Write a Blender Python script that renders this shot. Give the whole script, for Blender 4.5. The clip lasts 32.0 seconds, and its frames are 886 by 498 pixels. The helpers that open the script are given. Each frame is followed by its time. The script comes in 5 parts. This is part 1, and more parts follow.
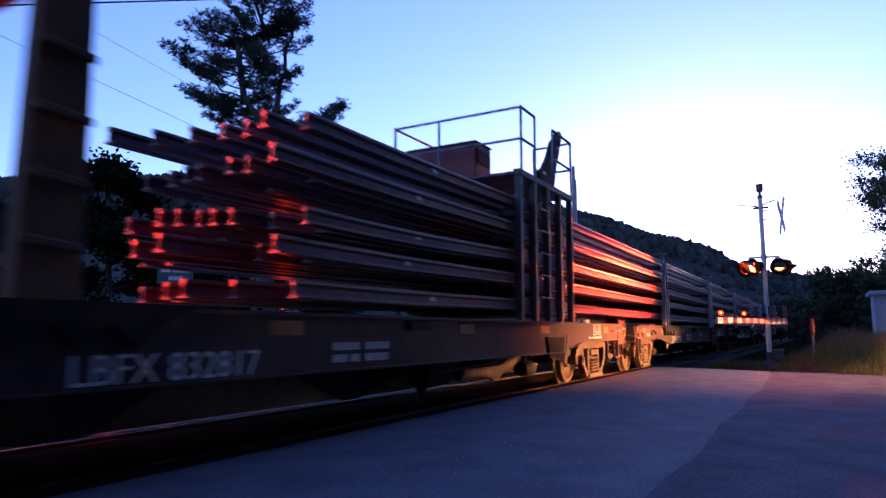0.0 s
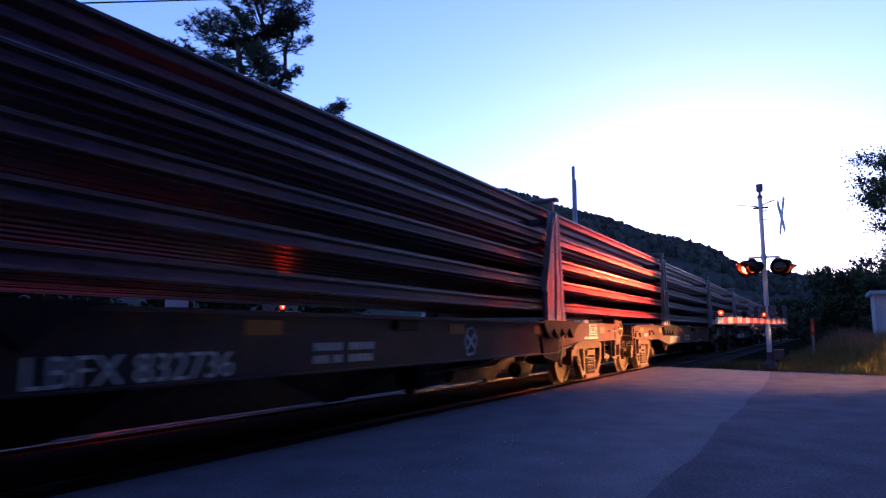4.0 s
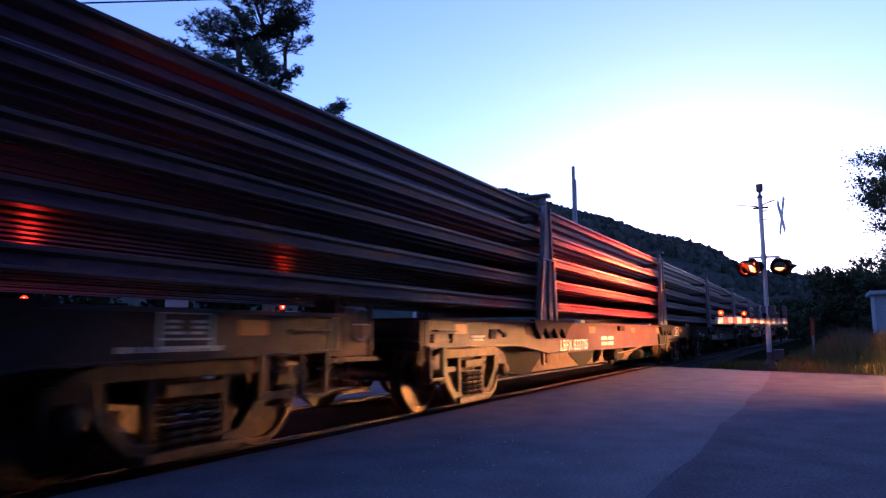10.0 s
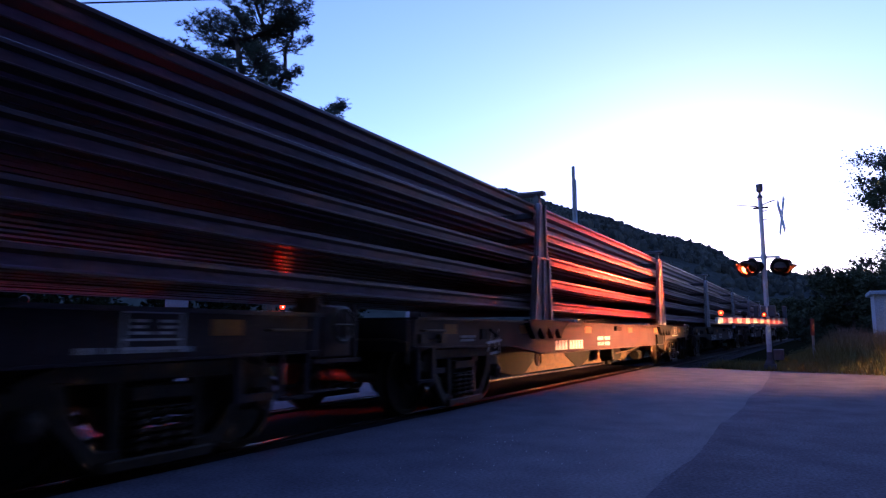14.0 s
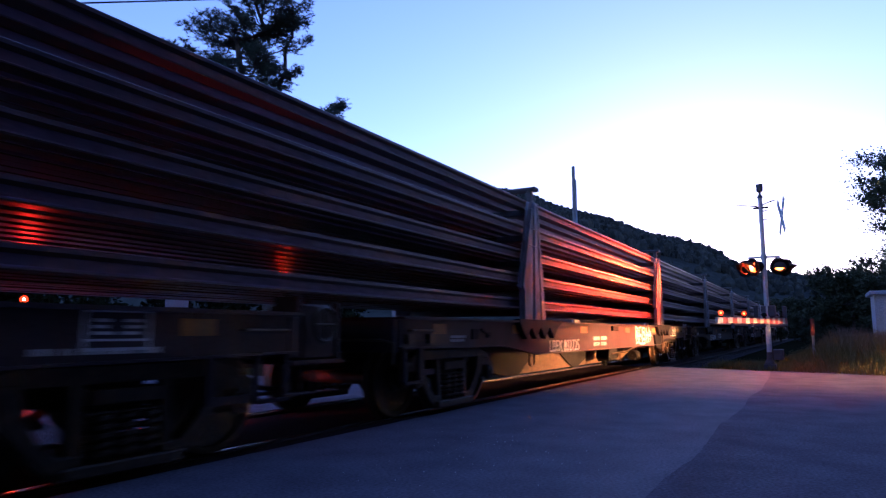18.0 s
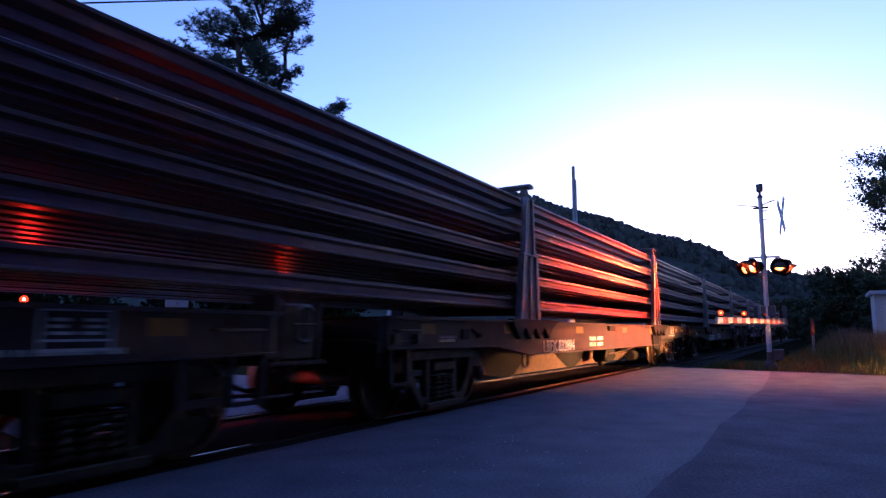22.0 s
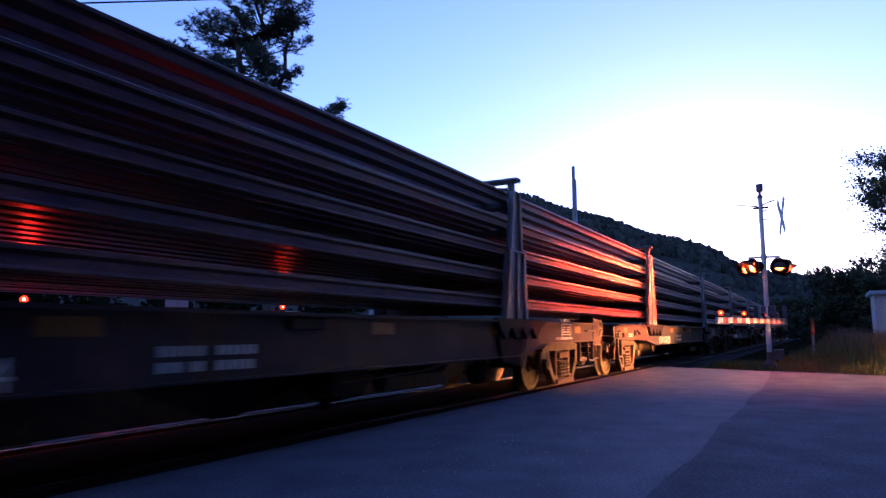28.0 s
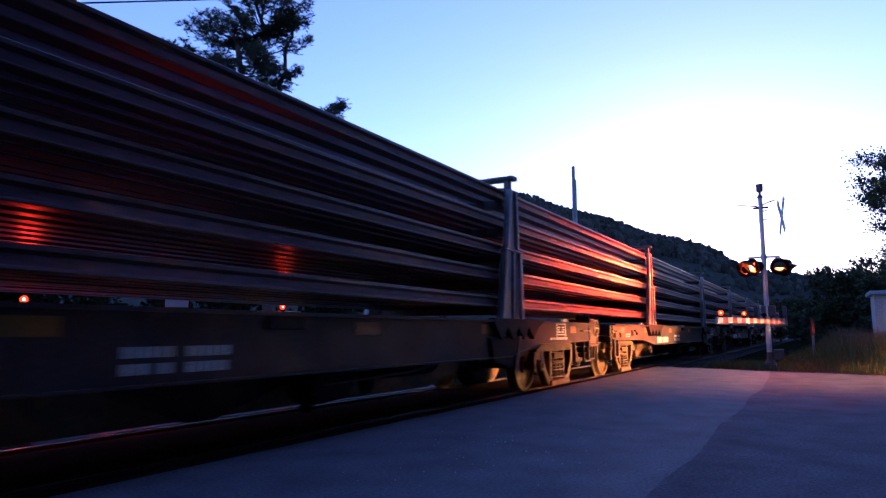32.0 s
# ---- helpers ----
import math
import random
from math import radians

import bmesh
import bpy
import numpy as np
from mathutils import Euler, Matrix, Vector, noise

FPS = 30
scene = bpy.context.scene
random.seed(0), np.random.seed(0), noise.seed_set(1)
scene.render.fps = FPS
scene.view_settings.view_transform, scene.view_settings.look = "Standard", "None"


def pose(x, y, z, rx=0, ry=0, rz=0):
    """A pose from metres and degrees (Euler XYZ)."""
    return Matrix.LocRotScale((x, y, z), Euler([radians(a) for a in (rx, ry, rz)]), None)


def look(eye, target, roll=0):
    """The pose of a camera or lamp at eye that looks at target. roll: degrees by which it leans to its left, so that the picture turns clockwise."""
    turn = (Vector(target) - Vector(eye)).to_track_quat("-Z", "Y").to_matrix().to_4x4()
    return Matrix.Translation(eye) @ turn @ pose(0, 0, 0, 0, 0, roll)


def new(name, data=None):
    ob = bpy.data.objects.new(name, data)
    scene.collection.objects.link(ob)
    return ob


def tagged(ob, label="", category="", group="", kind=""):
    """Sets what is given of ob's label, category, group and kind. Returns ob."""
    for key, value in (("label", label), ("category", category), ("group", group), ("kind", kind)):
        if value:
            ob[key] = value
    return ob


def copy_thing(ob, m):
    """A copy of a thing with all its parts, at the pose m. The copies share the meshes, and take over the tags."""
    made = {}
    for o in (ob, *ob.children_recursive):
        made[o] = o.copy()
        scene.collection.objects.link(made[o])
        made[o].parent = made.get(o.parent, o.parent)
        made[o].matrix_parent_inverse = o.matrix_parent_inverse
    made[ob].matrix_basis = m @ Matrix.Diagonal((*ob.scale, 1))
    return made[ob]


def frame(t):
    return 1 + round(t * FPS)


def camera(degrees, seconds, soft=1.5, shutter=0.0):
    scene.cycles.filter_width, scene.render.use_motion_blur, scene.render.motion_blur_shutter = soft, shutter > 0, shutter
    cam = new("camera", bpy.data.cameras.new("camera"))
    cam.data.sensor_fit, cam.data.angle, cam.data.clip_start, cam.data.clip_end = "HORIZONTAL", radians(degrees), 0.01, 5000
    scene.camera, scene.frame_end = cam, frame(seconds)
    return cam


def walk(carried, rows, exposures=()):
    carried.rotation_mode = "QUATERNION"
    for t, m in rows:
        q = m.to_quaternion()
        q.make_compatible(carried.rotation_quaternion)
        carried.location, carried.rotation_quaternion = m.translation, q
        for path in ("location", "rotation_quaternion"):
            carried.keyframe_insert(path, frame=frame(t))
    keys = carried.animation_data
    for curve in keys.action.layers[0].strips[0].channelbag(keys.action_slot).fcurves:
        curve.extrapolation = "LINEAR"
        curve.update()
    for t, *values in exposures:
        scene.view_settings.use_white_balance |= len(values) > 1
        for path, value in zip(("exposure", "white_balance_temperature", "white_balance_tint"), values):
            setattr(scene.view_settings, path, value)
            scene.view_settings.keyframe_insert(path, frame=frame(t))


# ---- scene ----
# World: x runs along the track towards the far end, y across it away from the camera, z up from the rail heads.
V_TRAIN = 4.60          # metres a second, towards -x
PITCH = 18.14           # length of a car over couplers
LEAD = -2.93            # front coupler of the first car at 0 s
TRACK_Y = 5.03
HALF = 1.18             # half width of a car over its side sills

cam = camera(68.57, 32.0, soft=1.33, shutter=0.55)
EYE = Vector((0.0, 0.0, 0.96))
AIM = Vector((math.cos(radians(7.235)) * math.cos(radians(29.915)), math.cos(radians(7.235)) * math.sin(radians(29.915)), math.sin(radians(7.235))))
walk(cam, [(0.0, look(EYE, EYE + AIM)), (32.0, look(EYE, EYE + AIM))], exposures=[(0.0, 2.08, 5450, 59), (32.0, 2.08, 5450, 59)])

# ---- light: a clear sky after sunset ----
world = bpy.data.worlds.new("dusk_sky")
scene.world = world
world.use_nodes = True
wn = world.node_tree
sky = wn.nodes.new("ShaderNodeTexSky")
sky.sky_type = "NISHITA"
sky.sun_disc = False
sky.sun_elevation = radians(5.0)
sky.sun_rotation = radians(82.0)
sky.altitude = 300
sky.air_density = 1.0
sky.dust_density = 0.3
sky.ozone_density = 3.0
wn.nodes["Background"].inputs["Strength"].default_value = 0.12
wn.links.new(sky.outputs["Color"], wn.nodes["Background"].inputs["Color"])



# ---- materials ----
def material(name, base, rough=0.6, metal=0.0, second=None, scale=6.0, mix=0.5, fine=60.0, bump=0.15, depth=0.01, stretch=(1, 1, 1), spec=0.5, random_tint=0.0, grain_range=0.3):
    """A surface with stains at a large scale and grain at a small one."""
    m = bpy.data.materials.new(name)
    m.use_nodes = True
    t = m.node_tree
    bsdf = t.nodes["Principled BSDF"]
    bsdf.inputs["Roughness"].default_value = rough
    bsdf.inputs["Metallic"].default_value = metal
    bsdf.inputs["Specular IOR Level"].default_value = spec
    co = t.nodes.new("ShaderNodeTexCoord")
    mp = t.nodes.new("ShaderNodeMapping")
    mp.inputs["Scale"].default_value = stretch
    t.links.new(co.outputs["Object"], mp.inputs["Vector"])
    big = t.nodes.new("ShaderNodeTexNoise")
    big.inputs["Scale"].default_value = scale
    big.inputs["Detail"].default_value = 6
    small = t.nodes.new("ShaderNodeTexNoise")
    small.inputs["Scale"].default_value = fine
    small.inputs["Detail"].default_value = 4
    for n in (big, small):
        t.links.new(mp.outputs["Vector"], n.inputs["Vector"])
    ramp = t.nodes.new("ShaderNodeMapRange")
    ramp.inputs["From Min"].default_value, ramp.inputs["From Max"].default_value = 0.5 - 0.3 * mix, 0.5 + 0.3 * mix
    t.links.new(big.outputs["Fac"], ramp.inputs["Value"])
    two = t.nodes.new("ShaderNodeMix")
    two.data_type = "RGBA"
    second = second or tuple(c * 0.6 for c in base)
    two.inputs["A"].default_value, two.inputs["B"].default_value = (*base, 1), (*second, 1)
    t.links.new(ramp.outputs["Result"], two.inputs["Factor"])
    grain = t.nodes.new("ShaderNodeMapRange")
    grain.inputs["From Min"].default_value, grain.inputs["From Max"].default_value = 0.25, 0.75
    grain.inputs["To Min"].default_value, grain.inputs["To Max"].default_value = 1 - grain_range, 1 + grain_range
    t.links.new(small.outputs["Fac"], grain.inputs["Value"])
    last = grain.outputs["Result"]
    if random_tint:
        info = t.nodes.new("ShaderNodeObjectInfo")
        rr = t.nodes.new("ShaderNodeMapRange")
        rr.inputs["To Min"].default_value, rr.inputs["To Max"].default_value = 1 - random_tint, 1 + random_tint
        t.links.new(info.outputs["Random"], rr.inputs["Value"])
        mul = t.nodes.new("ShaderNodeMath")
        mul.operation = "MULTIPLY"
        t.links.new(last, mul.inputs[0])
        t.links.new(rr.outputs["Result"], mul.inputs[1])
        last = mul.outputs[0]
    val = t.nodes.new("ShaderNodeVectorMath")
    val.operation = "SCALE"
    t.links.new(two.outputs["Result"], val.inputs[0])
    t.links.new(last, val.inputs["Scale"])
    t.links.new(val.outputs["Vector"], bsdf.inputs["Base Color"])
    rg = t.nodes.new("ShaderNodeMapRange")
    rg.inputs["To Min"].default_value, rg.inputs["To Max"].default_value = max(0.05, rough - 0.12), min(1, rough + 0.12)
    t.links.new(small.outputs["Fac"], rg.inputs["Value"])
    t.links.new(rg.outputs["Result"], bsdf.inputs["Roughness"])
    if bump:
        b = t.nodes.new("ShaderNodeBump")
        b.inputs["Strength"].default_value = bump
        b.inputs["Distance"].default_value = depth
        t.links.new(small.outputs["Fac"], b.inputs["Height"])
        t.links.new(b.outputs["Normal"], bsdf.inputs["Normal"])
    return m


def glow(name, color, strength):
    m = bpy.data.materials.new(name)
    m.use_nodes = True
    b = m.node_tree.nodes["Principled BSDF"]
    b.inputs["Base Color"].default_value = (*color, 1)
    b.inputs["Emission Color"].default_value = (*color, 1)
    b.inputs["Emission Strength"].default_value = strength
    return m


CAR_PAINT = material("car_paint", (0.072, 0.048, 0.05), 0.46, 0.0, (0.038, 0.024, 0.026), 2.2, 0.8, 45, 0.2, 0.004, spec=0.2)
TRUCK_STEEL = material("truck_cast_steel", (0.105, 0.056, 0.02), 0.55, 0.0, (0.034, 0.018, 0.008), 9, 0.6, 60, 0.5, 0.008)
WHEEL_STEEL = material("wheel_steel", (0.15, 0.09, 0.042), 0.45, 0.2, (0.07, 0.042, 0.02), 6, 0.6, 50, 0.3, 0.004)
RAIL_STEEL = material("rail_steel", (0.225, 0.128, 0.195), 0.5, 0.0, (0.13, 0.08, 0.105), 1.6, 0.7, 30, 0.2, 0.002, (0.25, 1, 1), spec=0.3)
RAIL_FOOT_CREASE = material("rust_foot_and_shade_crease", (0.1, 0.045, 0.028), 0.36, 0.1, (0.04, 0.02, 0.014), 1.6, 0.7, 30, 0.2, 0.002, (0.25, 1, 1), spec=0.5)
RAIL_END_STEEL = material("red_tinted_end_steel", (0.28, 0.19, 0.16), 0.55, 0.1, (0.2, 0.13, 0.1), 12, 0.7, 60, 0.1, 0.001)
RAIL_HEAD = material("rail_head_steel", (0.22, 0.16, 0.18), 0.36, 0.2, (0.14, 0.085, 0.09), 1.3, 0.7, 26, 0.2, 0.002, (0.25, 1, 1), spec=0.5)
RACK_STEEL = material("rack_galvanised_steel", (0.38, 0.4, 0.46), 0.5, 0.2, (0.17, 0.14, 0.125), 4.0, 0.6, 30, 0.15, 0.004, (1, 1, 0.35), random_tint=0.2)
RACK_RUST = material("rusty_rack_steel", (0.19, 0.085, 0.042), 0.85, 0.0, (0.1, 0.045, 0.025), 3.0, 0.8, 30, 0.2, 0.004, (1, 1, 0.4))
RACK_DARK = material("rack_bare_steel", (0.13, 0.12, 0.125), 0.55, 0.3, (0.065, 0.048, 0.042), 3.0, 0.8, 30, 0.15, 0.004)
DECK_WOOD = material("deck_planks", (0.09, 0.075, 0.065), 0.85, 0.0, (0.05, 0.04, 0.035), 3, 0.8, 40, 0.4, 0.006, (1, 6, 1))
TRACK_RAIL = material("track_rail_steel", (0.06, 0.04, 0.032), 0.7, 0.0, (0.035, 0.022, 0.017), 2, 0.8, 40, 0.1, 0.002)
RAIL_TOP = material("polished_rail_head", (0.55, 0.52, 0.5), 0.18, 1.0, (0.4, 0.37, 0.35), 3, 0.5, 40, 0.05, 0.001)
TIE_WOOD = material("creosoted_tie", (0.06, 0.045, 0.035), 0.9, 0.0, (0.03, 0.024, 0.02), 5, 0.8, 50, 0.5, 0.008, (6, 1, 1))
BALLAST = material("ballast_stone", (0.09, 0.08, 0.078), 0.95, 0.0, (0.045, 0.04, 0.037), 8, 1, 40, 0.9, 0.03, spec=0.0)
ASPHALT_OLD = material("old_asphalt", (0.15, 0.147, 0.18), 0.8, 0.0, (0.09, 0.087, 0.112), 2.2, 0.7, 42, 0.5, 0.008, grain_range=0.5, spec=0.35)
ASPHALT_NEW = material("newer_asphalt", (0.135, 0.131, 0.165), 0.85, 0.0, (0.075, 0.073, 0.095), 2.0, 0.7, 42, 0.5, 0.008, grain_range=0.5, spec=0.1)
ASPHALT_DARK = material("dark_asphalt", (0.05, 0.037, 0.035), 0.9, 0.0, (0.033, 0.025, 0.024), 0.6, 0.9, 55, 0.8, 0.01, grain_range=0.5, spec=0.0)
EARTH = material("earth_and_short_grass", (0.02, 0.024, 0.011), 0.95, 0.0, (0.018, 0.014, 0.009), 0.5, 0.9, 12, 0.8, 0.05, spec=0.0)
FOREST = material("wooded_hillside", (0.05, 0.057, 0.05), 0.95, 0.0, (0.026, 0.03, 0.027), 0.06, 0.9, 0.5, 0.6, 0.5, spec=0.0)
def vary_islands(m, low, high):
    """Each tree of a wood is a little lighter or darker than the next."""
    t = m.node_tree
    bsdf = t.nodes["Principled BSDF"]
    base = bsdf.inputs["Base Color"].links[0].from_socket
    geo, ramp, mul = (t.nodes.new(n) for n in ("ShaderNodeNewGeometry", "ShaderNodeMapRange", "ShaderNodeVectorMath"))
    mul.operation = "SCALE"
    ramp.inputs["To Min"].default_value, ramp.inputs["To Max"].default_value = low, high
    t.links.new(geo.outputs["Random Per Island"], ramp.inputs["Value"])
    t.links.new(base, mul.inputs[0])
    t.links.new(ramp.outputs["Result"], mul.inputs["Scale"])
    t.links.new(mul.outputs["Vector"], bsdf.inputs["Base Color"])


vary_islands(FOREST, 0.6, 1.4)
NEEDLES = material("pine_needles", (0.035, 0.06, 0.03), 0.8, 0.0, (0.02, 0.036, 0.02), 2, 0.8, 20, 0, 0)
# Two toned-down copies of LEAVES, with shade put into the colour
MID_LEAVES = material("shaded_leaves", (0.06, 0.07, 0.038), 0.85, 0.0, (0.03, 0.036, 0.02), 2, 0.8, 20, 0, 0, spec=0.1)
SHADE_DARK_LEAVES = material("shade_dark_leaves", (0.018, 0.025, 0.012), 0.9, 0.0, (0.010, 0.014, 0.007), 2, 0.8, 20, 0, 0, spec=0.0)
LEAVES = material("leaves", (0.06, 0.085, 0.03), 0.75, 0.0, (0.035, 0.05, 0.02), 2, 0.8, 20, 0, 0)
BARK = material("bark", (0.08, 0.06, 0.045), 0.95, 0.0, (0.04, 0.03, 0.024), 6, 0.8, 30, 0.7, 0.02, (1, 1, 0.3))
GRASS = material("tall_dry_grass", (0.24, 0.205, 0.07), 0.95, 0.0, (0.14, 0.135, 0.05), 0.7, 0.9, 14, 0, 0, spec=0.1)


def add_plumes(m, low, high, tint):
    """Reddish seed heads on the upper part of the stalks."""
    t = m.node_tree
    bsdf = t.nodes["Principled BSDF"]
    stalk = bsdf.inputs["Base Color"].links[0].from_socket
    co, sep, ramp, two = (t.nodes.new(n) for n in ("ShaderNodeTexCoord", "ShaderNodeSeparateXYZ", "ShaderNodeMapRange", "ShaderNodeMix"))
    two.data_type = "RGBA"
    ramp.inputs["From Min"].default_value, ramp.inputs["From Max"].default_value = low, high
    t.links.new(co.outputs["Object"], sep.inputs["Vector"])
    t.links.new(sep.outputs["Z"], ramp.inputs["Value"])
    t.links.new(ramp.outputs["Result"], two.inputs["Factor"])
    t.links.new(stalk, two.inputs["A"])
    two.inputs["B"].default_value = (*tint, 1)
    t.links.new(two.outputs["Result"], bsdf.inputs["Base Color"])


add_plumes(GRASS, 0.4, 1.1, (0.24, 0.13, 0.095))
MAST_PAINT = material("aluminium_paint", (0.72, 0.72, 0.73), 0.5, 0.1, (0.55, 0.54, 0.54), 4, 0.8, 50, 0.1, 0.002)
GEAR_GREY = material("weathered_gear_paint", (0.13, 0.125, 0.135), 0.6, 0.1, (0.08, 0.072, 0.075), 5, 0.8, 50, 0.2, 0.003)
BLACK_METAL = material("black_painted_metal", (0.010, 0.010, 0.011), 0.6, 0.0, (0.016, 0.014, 0.013), 5, 0.8, 50, 0.1, 0.002, spec=0.12)
WHITE_SHEET = material("white_reflective_sheet", (0.8, 0.8, 0.8), 0.4, 0.0, (0.68, 0.68, 0.67), 5, 0.8, 50, 0, 0)
RED_SHEET = material("red_reflective_sheet", (0.55, 0.03, 0.03), 0.4, 0.0, (0.42, 0.02, 0.02), 5, 0.8, 50, 0, 0)
AMBER_SHEET = material("amber_reflective_sheet", (0.36, 0.14, 0.013), 0.4, 0.0, (0.26, 0.095, 0.01), 5, 0.8, 50, 0, 0)
STENCIL_DIM = material("worn_stencil_paint", (0.75, 0.75, 0.74), 0.6, 0.0, (0.5, 0.49, 0.48), 14, 0.9, 50, 0, 0)
DARK_BROWN_STEEL = material("dark_brown_steel", (0.045, 0.029, 0.016), 0.65, 0.0, (0.02, 0.013, 0.009), 8, 0.7, 60, 0.3, 0.004, spec=0.15)
RED_GRIME = material("grimy_red_brown_steel", (0.11, 0.052, 0.035), 0.55, 0.0, (0.05, 0.024, 0.018), 7, 0.7, 50, 0.3, 0.004, spec=0.3)
STENCIL = material("white_stencil_paint", (0.85, 0.85, 0.84), 0.5, 0.0, (0.72, 0.71, 0.7), 14, 0.9, 50, 0, 0)
RED_BOX = material("red_painted_box", (0.33, 0.03, 0.02), 0.5, 0.0, (0.2, 0.02, 0.015), 4, 0.8, 50, 0.1, 0.002)
GREEN_SIGN = material("green_sign_sheet", (0.003, 0.2, 0.16), 0.6, 0.0, (0.003, 0.17, 0.13), 5, 0.8, 50, 0, 0)
POLE_WOOD = material("weathered_pole_wood", (0.36, 0.33, 0.3), 0.9, 0.0, (0.24, 0.21, 0.19), 3, 0.8, 30, 0.4, 0.01, (4, 4, 0.4))
SHED_METAL = material("shed_metal", (0.42, 0.45, 0.5), 0.5, 0.2, (0.34, 0.36, 0.4), 2, 0.8, 30, 0.1, 0.003)
CAR_BODY = material("grey_car_paint", (0.12, 0.125, 0.13), 0.3, 0.3, (0.11, 0.115, 0.12), 2, 0.5, 60, 0, 0)
DARK_GLASS = material("dark_car_glass", (0.01, 0.011, 0.012), 0.08, 0.0, (0.012, 0.013, 0.014), 2, 0.5, 60, 0, 0)
RUBBER = material("tyre_rubber", (0.02, 0.02, 0.02), 0.85, 0.0, (0.028, 0.027, 0.026), 8, 0.8, 60, 0.2, 0.003)
ORANGE_POST = material("orange_marker_plastic", (0.26, 0.03, 0.018), 0.5, 0.0, (0.25, 0.04, 0.02), 6, 0.8, 40, 0, 0)
HOOD_BLACK = material("matte_black_hood", (0.08, 0.06, 0.05), 0.9, 0.0, (0.06, 0.045, 0.038), 5, 0.8, 50, 0.1, 0.002, spec=0.05)
STRIPE_WHITE = material("greyer_white_sheet", (0.68, 0.68, 0.69), 0.5, 0.0, (0.5, 0.49, 0.49), 6, 0.8, 50, 0, 0)
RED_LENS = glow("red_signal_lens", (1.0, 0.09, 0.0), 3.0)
LENS_BRIGHT = glow("bright_signal_lens", (1.0, 0.23, 0.02), 4.6)
RED_CORE = glow("red_signal_core", (1.0, 0.045, 0.0), 230000.0)
RED_CORE_NEAR = glow("red_signal_core_near", (1.0, 0.06, 0.002), 340000.0)
RED_CORE_MID = glow("red_signal_core_mid", (1.0, 0.06, 0.002), 180000.0)
RED_CORE_LOW = glow("red_signal_core_low", (1.0, 0.045, 0.0), 115000.0)
RED_CORE_FLOOR = glow("red_signal_core_floor", (1.0, 0.045, 0.0), 70000.0)
RED_CORE_DIM = glow("red_signal_core_dim", (1.0, 0.10, 0.03), 18000.0)
RED_LAMP_SMALL = glow("red_gate_lamp", (1.0, 0.05, 0.0), 0.7)
RED_LAMP_CORE = glow("red_gate_lamp_core", (1.0, 0.35, 0.04), 2.4)
RED_LAMP_BEAM = glow("red_gate_lamp_beam", (1.0, 0.025, 0.0), 560.0)
LOW_BEAM = glow("warm_low_beam", (1.0, 0.5, 0.1), 340000.0)
HEADLAMP = glow("warm_headlamp", (1.0, 0.44, 0.07), 130000.0)


